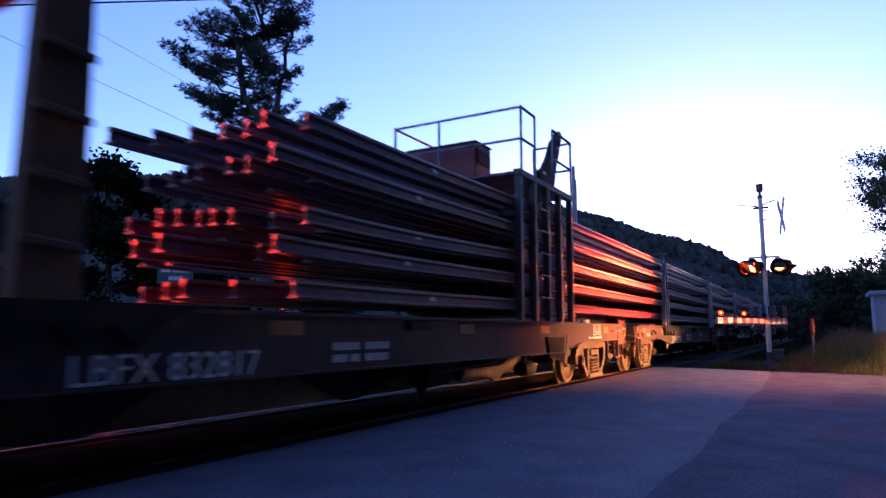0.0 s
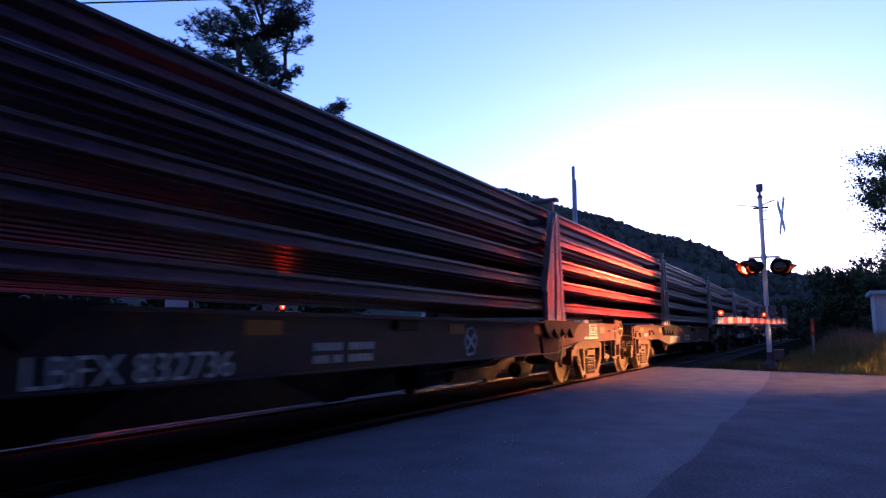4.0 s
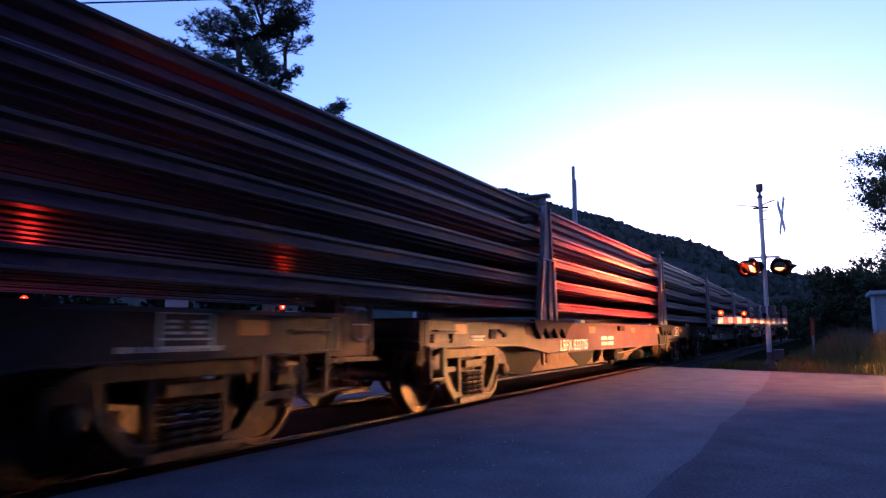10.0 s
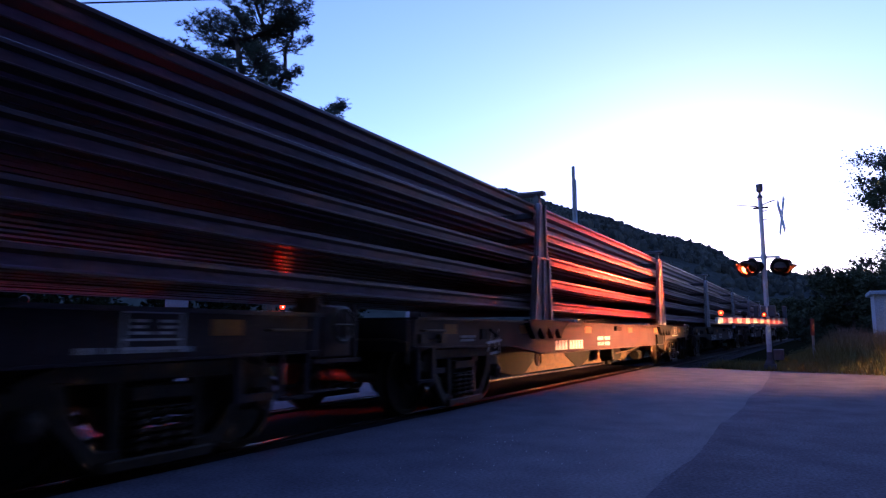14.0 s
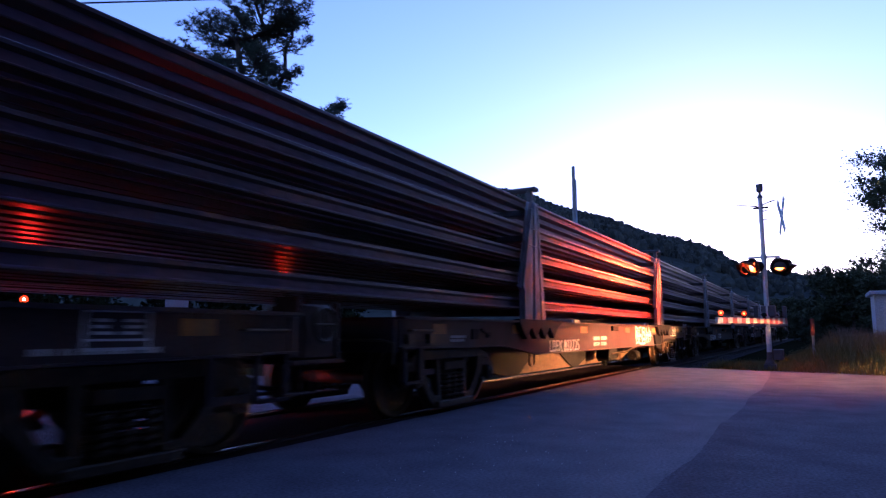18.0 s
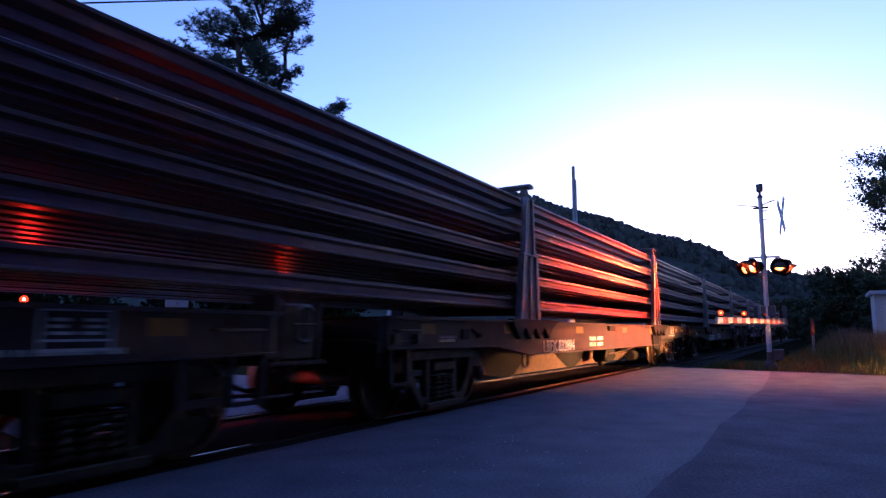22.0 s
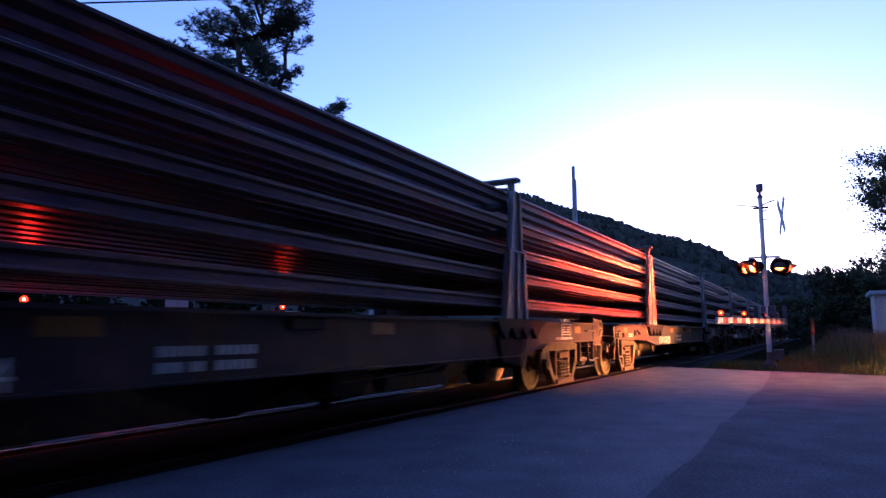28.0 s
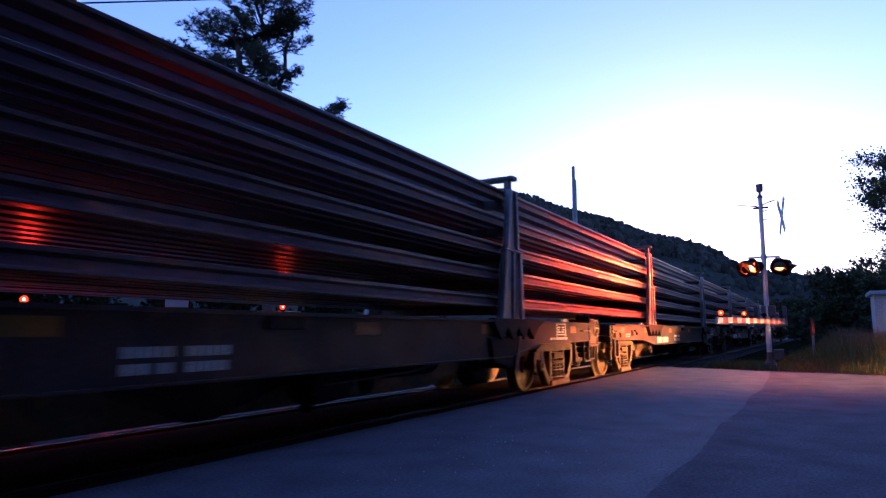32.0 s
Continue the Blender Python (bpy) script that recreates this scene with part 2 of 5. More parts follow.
# ---- mesh helpers ----
class Shape:
    """Collects boxes, prisms and tubes for one mesh."""

    def __init__(self):
        self.v, self.f = [], []

    def add(self, verts, faces):
        n = len(self.v)
        self.v += [tuple(p) for p in verts]
        self.f += [tuple(i + n for i in f) for f in faces]
        return self

    def box(self, x0, x1, y0, y1, z0, z1):
        return self.add([(x, y, z) for x in (x0, x1) for y in (y0, y1) for z in (z0, z1)],
                        [(0, 1, 3, 2), (4, 6, 7, 5), (0, 4, 5, 1), (2, 3, 7, 6), (0, 2, 6, 4), (1, 5, 7, 3)])

    def prism(self, profile, axis, a, b):
        """A flat outline, drawn out along an axis from a to b. For x the outline is (y, z), for y (x, z), for z (x, y)."""
        put = {"x": lambda s, p: (s, p[0], p[1]), "y": lambda s, p: (p[0], s, p[1]), "z": lambda s, p: (p[0], p[1], s)}[axis]
        n = len(profile)
        return self.add([put(a, p) for p in profile] + [put(b, p) for p in profile],
                        [tuple(range(n - 1, -1, -1)), tuple(range(n, 2 * n))] + [(i, (i + 1) % n, n + (i + 1) % n, n + i) for i in range(n)])

    def tube(self, p, q, r, r2=None, n=10, caps=True):
        p, q = Vector(p), Vector(q)
        r2 = r if r2 is None else r2
        d = (q - p).normalized()
        u = d.orthogonal().normalized()
        w = d.cross(u)
        ring = [(math.cos(2 * math.pi * i / n), math.sin(2 * math.pi * i / n)) for i in range(n)]
        verts = [p + (u * c + w * s) * r for c, s in ring] + [q + (u * c + w * s) * r2 for c, s in ring]
        faces = [(i, (i + 1) % n, n + (i + 1) % n, n + i) for i in range(n)]
        if caps:
            faces += [tuple(range(n - 1, -1, -1)), tuple(range(n, 2 * n))]
        return self.add(verts, faces)

    def sweep(self, pts, r, r2=None, n=6):
        """One tube along a bent line."""
        pts = [Vector(p) for p in pts]
        r2 = r if r2 is None else r2
        m = len(pts)
        verts = []
        u = (pts[1] - pts[0]).orthogonal().normalized()
        for k, p in enumerate(pts):
            d = (pts[min(k + 1, m - 1)] - pts[max(k - 1, 0)]).normalized()
            u = (u - d * u.dot(d)).normalized()
            w = d.cross(u)
            rr = r + (r2 - r) * k / (m - 1)
            verts += [p + (u * math.cos(2 * math.pi * i / n) + w * math.sin(2 * math.pi * i / n)) * rr for i in range(n)]
        faces = [(k * n + i, k * n + (i + 1) % n, (k + 1) * n + (i + 1) % n, (k + 1) * n + i) for k in range(m - 1) for i in range(n)]
        faces += [tuple(range(n - 1, -1, -1)), tuple(range((m - 1) * n, m * n))]
        return self.add(verts, faces)

    def lathe(self, centre, axis, profile, n=24):
        """Turns (distance along the axis, radius) pairs round an axis."""
        c, d = Vector(centre), Vector(axis).normalized()
        u = d.orthogonal().normalized()
        w = d.cross(u)
        verts = [c + d * a + (u * math.cos(2 * math.pi * i / n) + w * math.sin(2 * math.pi * i / n)) * r for a, r in profile for i in range(n)]
        faces = [(k * n + i, k * n + (i + 1) % n, (k + 1) * n + (i + 1) % n, (k + 1) * n + i) for k in range(len(profile) - 1) for i in range(n)]
        return self.add(verts, faces)

    def mesh(self, name, mat, bevel=0.0, smooth=False):
        me = bpy.data.meshes.new(name)
        me.from_pydata(self.v, [], self.f)
        bm = bmesh.new()
        bm.from_mesh(me)
        bmesh.ops.recalc_face_normals(bm, faces=bm.faces)
        if bevel:
            bmesh.ops.bevel(bm, geom=[e for e in bm.edges if e.calc_face_angle(0) > 0.6], offset=bevel, segments=1, affect="EDGES")
        bm.to_mesh(me)
        bm.free()
        if smooth:
            me.polygons.foreach_set("use_smooth", [True] * len(me.polygons))
            me.set_sharp_from_angle(angle=radians(40))
        me.materials.append(mat)
        return me


def part(name, mesh, parent, label="", at=None, kind=""):
    ob = new(name, mesh)
    ob.parent = parent
    if at is not None:
        ob.matrix_basis = at
    if label or kind:
        tagged(ob, label, kind=kind)
    return ob


def thing(name, label, category, at=None, group="", kind=""):
    ob = new(name)
    if at is not None:
        ob.matrix_basis = at
    return tagged(ob, label, category, group, kind)


def setting(name, mesh, label):
    return tagged(new(name, mesh), label, kind="structure")


# ---- ground, road and track ----
def grid_mesh(name, xs, ys, height, mat):
    me = bpy.data.meshes.new(name)
    nx, ny = len(xs), len(ys)
    me.from_pydata([(x, y, height(x, y)) for x in xs for y in ys], [],
                   [(i * ny + j, (i + 1) * ny + j, (i + 1) * ny + j + 1, i * ny + j + 1) for i in range(nx - 1) for j in range(ny - 1)])
    me.materials.append(mat)
    return me


def spread(a, b, fine_a, fine_b, fine, coarse):
    """Coordinates from a to b, close together between fine_a and fine_b."""
    out = [a]
    while out[-1] < b:
        x = out[-1]
        out.append(x + (fine if fine_a <= x < fine_b else min(coarse, max(fine, 0.2 * min(abs(x - fine_a), abs(x - fine_b))) + fine)))
    return out


def ground_height(x, y):
    z = -0.16 - 0.03 * noise.noise((x * 0.4, y * 0.4, 0))
    if x > 17 and y < 2.2:
        z = -0.10 + 0.04 * noise.noise((x * 0.7, y * 0.7, 3))
    if abs(y - TRACK_Y) < 2.4:
        z = -0.24
    return z


setting("ground", grid_mesh("ground", spread(-1500, 1500, -10, 45, 0.6, 150), spread(-1500, 1500, -10, 25, 0.6, 150), ground_height, EARTH),
        "dark earth and short grass beside the track")

ROAD_X0, ROAD_X1 = -9.0, 17.9


def far_edge(y):
    if y < -3.2:
        return min(40.0, 16.45 + 3.0 * (-3.2 - y))
    return 18.9 - 0.33 * (4.2 - y) + 0.06 * noise.noise((y * 1.3, 0, 5))


def slab(name, y0, y1, mat, label, top):
    n = 60
    s = Shape()
    ys = [y0 + (y1 - y0) * i / n for i in range(n + 1)]
    out = [(ROAD_X0, y) for y in reversed(ys)] + [(far_edge(y), y) for y in ys]
    s.prism(out, "z", top - 0.3, top)
    return setting(name, s.mesh(name, mat), label)


def seam(x):
    return 0.93 + 0.05 * noise.noise((x * 0.6, 1, 2)) + 0.025 * noise.noise((x * 2.7, 1, 2)) + 0.16 * max(0.0, x - 14) / 4


def strip(name, lo, hi, mat, label, top, x0=ROAD_X0, n=120, edge=far_edge):
    """A layer of paving between two wavy lines."""
    verts, faces = [], []
    for i in range(n + 1):
        f = i / n
        a, b = lo(x0 + (18.0 - x0) * f), hi(x0 + (18.0 - x0) * f)
        xa, xb = x0 + (edge(a) - x0) * f, x0 + (edge(b) - x0) * f
        verts += [(xa, a, top), (xb, b, top), (xa, a, top - 0.3), (xb, b, top - 0.3)]
    for i in range(n):
        k = 4 * i
        faces += [(k, k + 4, k + 5, k + 1), (k + 1, k + 5, k + 7, k + 3), (k + 2, k + 6, k + 4, k), (k + 3, k + 7, k + 6, k + 2)]
    faces += [(0, 1, 3, 2), (4 * n, 4 * n + 2, 4 * n + 3, 4 * n + 1)]
    return setting(name, Shape().add(verts, faces).mesh(name, mat), label)


strip("road", seam, lambda x: 3.97 + 0.03 * noise.noise((x * 1.5, 4, 4)), ASPHALT_OLD, "worn grey asphalt of the crossing approach", 0.0)
strip("road_2", lambda x: -22.0, seam, ASPHALT_NEW, "darker asphalt of the side road with a ragged seam", 0.0015)
# Paving by the near rail; its dark tone stands in for the train's shade
strip("road_5", lambda x: 3.9, lambda x: TRACK_Y - 0.85, ASPHALT_DARK, "asphalt apron toned dark as shade along the near rail", -0.006)
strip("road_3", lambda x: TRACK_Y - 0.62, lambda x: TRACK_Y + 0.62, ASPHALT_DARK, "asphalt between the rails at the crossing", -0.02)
strip("road_4", lambda x: TRACK_Y + 0.95, lambda x: 30.0, ASPHALT_NEW, "asphalt road beyond the track", -0.012, x0=4.0, edge=lambda y: 10.6 + 0.05 * noise.noise((y, 0, 1)))

# Ballast bed
verts_bed = [(-2.3, -0.45), (-1.55, -0.2), (1.55, -0.2), (2.3, -0.45)]
setting("ballast_bed", Shape().prism([(TRACK_Y + a, b) for a, b in verts_bed], "x", -60, 400).mesh("ballast_bed", BALLAST), "grey crushed-stone ballast under the track")


def rail_profile(h=0.168, base=0.14, head=0.069, web=0.016):
    half = [(base / 2, 0.0), (base / 2, 0.011), (base * 0.2, 0.025), (web / 2, 0.04), (web / 2, h - 0.062), (head / 2, h - 0.036), (head / 2, h - 0.008), (head / 2 - 0.01, h)]
    return half + [(-y, z) for y, z in reversed(half)]


for ry in (TRACK_Y - 0.755, TRACK_Y + 0.755):
    r = thing("track_rail", "worn steel running rail with a polished head", "rail", pose(0, ry, 0))
    part("rail_body", Shape().prism([(y, z - 0.168) for y, z in rail_profile()], "x", -60, 400).mesh("rail_body", TRACK_RAIL), r)
    part("running_surface", Shape().box(-60, 400, -0.028, 0.028, -0.002, 0.003).mesh("running_surface", RAIL_TOP), r, "bright polished running surface")

tie = Shape().box(-0.115, 0.115, -1.3, 1.3, -0.33, -0.17).mesh("railroad_tie", TIE_WOOD, 0.012)
first_tie = tagged(new("railroad_tie", tie), "dark creosoted wooden railroad tie in ballast", "railroad tie", "ties under the track")
first_tie.matrix_basis = pose(-9.6, TRACK_Y, 0)
for i in range(1, 100):
    x = -9.6 + 0.52 * i
    if x > 42:
        break
    copy_thing(first_tie, pose(x, TRACK_Y + random.uniform(-0.02, 0.02), 0, 0, 0, random.uniform(-1, 1)))


# ---- the rail train ----
NEAR, FAR = -HALF, HALF
ROW_TOPS = (1.47, 1.86, 2.245, 2.65, 3.06)      # heads of the five layers of rails
RACK_A, RACK_B = 5.03, 14.07                    # racks along a car, from its front coupler
DECK_Z = 1.11


def text_mesh(words, height, mat, width=None):
    curve = bpy.data.curves.new("lettering", "FONT")
    curve.body, curve.size, curve.extrude, curve.resolution_u = words, height / 0.73, 0.002, 3
    ob = new("lettering", curve)
    me = bpy.data.meshes.new_from_object(ob)
    bpy.data.objects.remove(ob)
    if width:
        xs = [v.co.x for v in me.vertices]
        k = width / (max(xs) - min(xs))
        for v in me.vertices:
            v.co.x = (v.co.x - min(xs)) * k
    me.materials.clear()
    me.materials.append(mat)
    return me


def glyph_meshes(whole):
    """The characters of a line of lettering as meshes of their own."""
    bm = bmesh.new()
    bm.from_mesh(whole)
    left, glyphs = set(bm.verts), []
    while left:
        todo, seen = [left.pop()], []
        while todo:
            v = todo.pop()
            seen.append(v)
            for e in v.link_edges:
                w = e.other_vert(v)
                if w in left:
                    left.remove(w)
                    todo.append(w)
        at = {v: i for i, v in enumerate(seen)}
        me = bpy.data.meshes.new("stencil_character")
        me.from_pydata([tuple(v.co) for v in seen], [], [tuple(at[v] for v in f.verts) for f in bm.faces if f.verts[0] in at])
        me.materials.append(whole.materials[0])
        glyphs.append((min(v.co.x for v in seen), me))
    bm.free()
    bpy.data.meshes.remove(whole)
    return [me for x, me in sorted(glyphs, key=lambda g: g[0])]


SIDE_UP = Matrix(((1, 0, 0, 0), (0, 0, -1, 0), (0, 1, 0, 0), (0, 0, 0, 1)))   # upright on the near side


def sill_outline():
    return [(0.75, DECK_Z - 0.02), (0.75, 0.78), (3.4, 0.75), (4.6, 0.60), (13.5, 0.60), (14.7, 0.75), (17.35, 0.78), (17.35, DECK_Z - 0.02)]


def sill_mesh(y):
    s = Shape()
    s.prism(sill_outline(), "y", y - 0.012, y + 0.012)
    out = -1 if y < 0 else 1
    lo = sill_outline()[1:-1]
    for (xa, za), (xb, zb) in zip(lo, lo[1:]):
        s.add([(xa, y - 0.012 * 0, za), (xb, y, zb), (xb, y + out * 0.07, zb), (xa, y + out * 0.07, za), (xa, y, za + 0.018), (xb, y, zb + 0.018), (xb, y + out * 0.07, zb + 0.018), (xa, y + out * 0.07, za + 0.018)],
              [(0, 1, 2, 3), (7, 6, 5, 4), (0, 4, 5, 1), (1, 5, 6, 2), (2, 6, 7, 3), (3, 7, 4, 0)])
    s.box(0.75, 17.35, min(y, y + out * 0.09), max(y, y + out * 0.09), DECK_Z - 0.02, DECK_Z + 0.01)
    return s


def side_frame_mesh():
    """A cast truck side frame: arched top member, two sloping tension members, columns and spring seat."""
    s = Shape()
    t0, t1 = -0.06, 0.06
    s.prism([(-0.99, 0.66), (-0.86, 0.71), (-0.70, 0.75), (0.70, 0.75), (0.86, 0.71), (0.99, 0.66), (0.97, 0.59), (0.70, 0.63), (-0.70, 0.63), (-0.97, 0.59)], "y", t0, t1)
    for k in (-1, 1):
        s.prism([(k * 0.79, 0.64), (k * 1.05, 0.62), (k * 1.09, 0.52), (k * 1.08, 0.34), (k * 1.0, 0.34), (k * 0.98, 0.50), (k * 0.84, 0.50), (k * 0.82, 0.36), (k * 0.74, 0.44)], "y", t0 + 0.004, t1 - 0.004)
        s.prism([(k * 0.82, 0.66), (k * 0.67, 0.66), (k * 0.65, 0.49), (k * 0.56, 0.34), (k * 0.43, 0.21), (k * 0.27, 0.20), (k * 0.27, 0.08), (k * 0.42, 0.06), (k * 0.54, 0.15), (k * 0.78, 0.43)], "y", t0 - 0.004, t1 + 0.004)
        s.prism([(k * 0.37, 0.66), (k * 0.275, 0.66), (k * 0.275, 0.15), (k * 0.37, 0.15)], "y", t0 + 0.008, t1 - 0.008)
        s.box(k * 0.91 - 0.07, k * 0.91 + 0.07, t0 - 0.015, t1 + 0.015, 0.36, 0.52)
        for y, d in ((t0 - 0.015, -1), (t1 + 0.015, 1)):
            s.lathe((k * 0.91, y, 0.42), (0, d, 0), [(0, 0.095), (0.06, 0.09), (0.07, 0.05), (0.085, 0.045), (0.086, 0.001)], 14)
    s.box(-0.43, 0.43, t0 - 0.05, t1 + 0.05, 0.07, 0.145)
    s.box(-0.25, 0.25, t0 - 0.03, t1 + 0.03, 0.50, 0.60)
    s.box(-0.27, 0.27, t0 - 0.02, t1 + 0.02, 0.435, 0.455)
    return s.mesh("side_frame", TRUCK_STEEL, 0.01)


def spring_mesh():
    s = Shape()
    n, turns = 56, 5
    pts = [Vector((0.068 * math.cos(2 * math.pi * turns * i / n), 0.068 * math.sin(2 * math.pi * turns * i / n), 0.16 + 0.27 * i / n)) for i in range(n + 1)]
    s.sweep(pts, 0.02, n=5)
    return s.mesh("spring", TRUCK_STEEL, smooth=True)


WHEEL_R = 0.42


def wheelset_mesh():
    s = Shape()
    for k in (-1, 1):
        c = (0, k * 0.755, 0)
        s.lathe(c, (0, k, 0), [(-0.075, 0.02), (-0.075, WHEEL_R - 0.01), (0.03, WHEEL_R - 0.062), (0.03, WHEEL_R - 0.08), (0.005, 0.26), (0.02, 0.14), (0.08, 0.12), (0.08, 0.02)], 36)
    s.tube((0, -1.02, 0), (0, 1.02, 0), 0.075, n=14)
    return s.mesh("wheelset", TRUCK_STEEL, smooth=True)


def rim_mesh(k):
    s = Shape()
    s.lathe((0, k * 0.755, 0), (0, k, 0), [(-0.076, WHEEL_R - 0.03), (-0.076, WHEEL_R + 0.025), (-0.045, WHEEL_R + 0.025), (-0.03, WHEEL_R), (0.065, WHEEL_R - 0.006), (0.068, WHEEL_R - 0.06), (0.028, WHEEL_R - 0.066)], 36)
    return s.mesh("wheel_rim", WHEEL_STEEL, smooth=True)


def slim_post(out):
    """A post in two tapering lengths: a wide ribbed sleeve and a narrower upper length. Gives the pieces, the main one first."""
    y0, y1 = sorted((out * (HALF - 0.06), out * (HALF - 0.005)))
    f0, f1 = sorted((out * (HALF - 0.005), out * (HALF + 0.03)))
    g0, g1 = sorted((out * (HALF - 0.011), out * (HALF + 0.022)))
    yield "rack_post", Shape().prism([(-0.43, DECK_Z), (0.39, DECK_Z), (0.33, 2.14), (-0.27, 2.14)], "y", y0, y1)
    yield "upper_plate", Shape().prism([(-0.22, 2.141), (0.28, 2.141), (0.20, 3.05), (-0.09, 3.05)], "y", y0 + 0.006, y1 - 0.006)
    for a, b, w in ((-0.36, -0.21, 0.06), (0.0, 0.03, 0.035), (0.33, 0.27, 0.06)):
        yield "rib", Shape().prism([(a - w, DECK_Z), (a + w, DECK_Z), (b + w * 0.8, 2.14), (b - w * 0.8, 2.14)], "y", f0, f1)
    for a, b in ((-0.16, -0.05), (0.20, 0.15)):
        yield "upper_rib", Shape().prism([(a - 0.045, 2.165), (a + 0.045, 2.165), (b + 0.035, 3.05), (b - 0.035, 3.05)], "y", g0, g1)
    yield "band", Shape().box(-0.28, 0.34, f0 - 0.004, f1 + 0.004, 2.12, 2.15)


def broad_post(out):
    """A post with broad triangular gussets either side of upright channels."""
    y0, y1 = sorted((out * (HALF - 0.06), out * (HALF - 0.01)))
    f0, f1 = sorted((out * (HALF - 0.01), out * (HALF + 0.035)))
    yield "rack_post", Shape().prism([(-0.50, DECK_Z), (0.40, DECK_Z), (0.40, 1.45), (0.46, 1.5), (0.20, 2.62), (0.13, 3.0), (-0.16, 3.0), (-0.56, 1.62), (-0.48, 1.58)], "y", y0, y1)
    for a, b, c, d in ((-0.08, 0.16, -0.04, 0.055), (0.20, 0.385, 0.075, 0.125)):
        yield "channel", Shape().prism([(a, DECK_Z), (b, DECK_Z), (d, 3.0), (c, 3.0)], "y", f0, f1)
    yield "gusset", Shape().prism([(-0.48, DECK_Z), (-0.15, DECK_Z), (-0.07, 2.9), (-0.13, 2.9), (-0.53, 1.63), (-0.46, 1.58)], "y", f0 + 0.01 * (out < 0), f1 - 0.01 * (out > 0))
    for z in (2.28, 2.55):
        yield "tie_band", Shape().box(-0.24 + 0.3 * (z - 2.28), 0.235 - 0.25 * (z - 2.28), f0 - 0.004, f1 + 0.004, z, z + 0.018)


def narrow_post(out):
    """A narrow channel post with ledges, standing empty."""
    y0, y1 = sorted((out * (HALF - 0.10), out * (HALF + 0.03)))
    yield "rack_post", Shape().prism([(-0.20, DECK_Z), (0.20, DECK_Z), (0.16, 3.05), (-0.16, 3.05)], "y", y0, y1)
    f0, f1 = sorted((out * (HALF + 0.03), out * (HALF + 0.09)))
    for z in (1.45, 1.84, 2.23, 2.63):
        yield "ledge", Shape().prism([(-0.17, z), (0.17, z - 0.03), (0.17, z + 0.02), (-0.17, z + 0.05)], "y", f0, f1)


def cap_mesh(tee):
    s = Shape()
    a = -0.30 if tee else -0.12
    s.box(-0.06, 0.06, -HALF + 0.02, -HALF + 0.10, 2.95, 3.20)
    s.box(-0.06, 0.06, HALF - 0.10, HALF - 0.02, 2.95, 3.20)
    s.prism([(-0.09, 3.19), (0.09, 3.19), (0.10, 3.225), (0.08, 3.25), (-0.08, 3.25), (-0.10, 3.225)], "y", -HALF - (0.06 if tee else 0.0), HALF + (0.06 if tee else 0.0))
    return s.mesh("cap_beam", RACK_DARK)


MESH_CACHE = {}


def cached(key, make):
    if key not in MESH_CACHE:
        MESH_CACHE[key] = make()
    return MESH_CACHE[key]


def rack(car, x, kind, tee, rusty=False):
    at = pose(x, 0, 0)
    maker = narrow_post if rusty else broad_post if kind == "broad" else slim_post
    steel = RACK_RUST if rusty else RACK_STEEL
    for out in (-1, 1):
        pieces = cached((kind, out, rusty), lambda: [(name, sh.mesh(name, steel, 0.006)) for name, sh in maker(out)])
        post = part("rack_post", pieces[0][1], car, "rust-brown rack post" if rusty else "blue-grey galvanised rack post", at)
        for name, me in pieces[1:]:
            part(name, me, post)
    part("cap_beam", cached(("cap", tee), lambda: cap_mesh(tee)), car, "dark steel beam across the top", at)
    for k, top in enumerate(() if rusty else ROW_TOPS):
        part("cross_beam", cached(("beam", k), lambda: Shape().box(-0.11, 0.11, -HALF + 0.1, HALF - 0.1, top - 0.168 - 0.10, top - 0.169).mesh("cross_beam", RACK_DARK, 0.008)), car, "", at)
    for out in (-1, 1):
        part("saw_tooth_bracket", cached(("teeth", out), lambda: teeth_mesh(out)), car, "black saw-toothed bracket under the deck edge", at)


def teeth_mesh(out):
    s = Shape()
    y0, y1 = sorted((out * (HALF + 0.02), out * (HALF + 0.10)))
    line = [(1.05, DECK_Z + 0.03), (0.72, DECK_Z - 0.10)]
    for i in range(4):
        c = 0.55 - 0.38 * i
        line += [(c, DECK_Z - 0.26), (c - 0.19, DECK_Z - 0.09)]
    s.prism(line + [(-0.86, DECK_Z + 0.03)], "y", y0, y1)
    return s.mesh("saw_tooth_bracket", BLACK_METAL)


def bars_mesh(rows, width, height, mat, gap=0.35):
    """Lettering too small to read: one bar a line."""
    s = Shape()
    h = height / len(rows)
    for i, spans in enumerate(rows):
        z = height - (i + 1) * h
        for a, b in spans:
            n = max(1, round((b - a) * width / (h * 0.62)))
            for k in range(n):
                x0 = (a + (b - a) * k / n) * width
                s.box(x0, x0 + (b - a) * width / n * 0.72, -0.003, 0.0, z + h * gap / 2, z + h * (1 - gap / 2))
    return s.mesh("stencil", mat)


def hand_brake_mesh():
    return Shape().prism([(17.46, 0.716), (17.90, 0.716), (17.90, 1.10), (17.84, 1.20), (17.52, 1.20), (17.46, 1.10)], "y", -1.16, -0.72).mesh("hand_brake", RED_GRIME, 0.02)


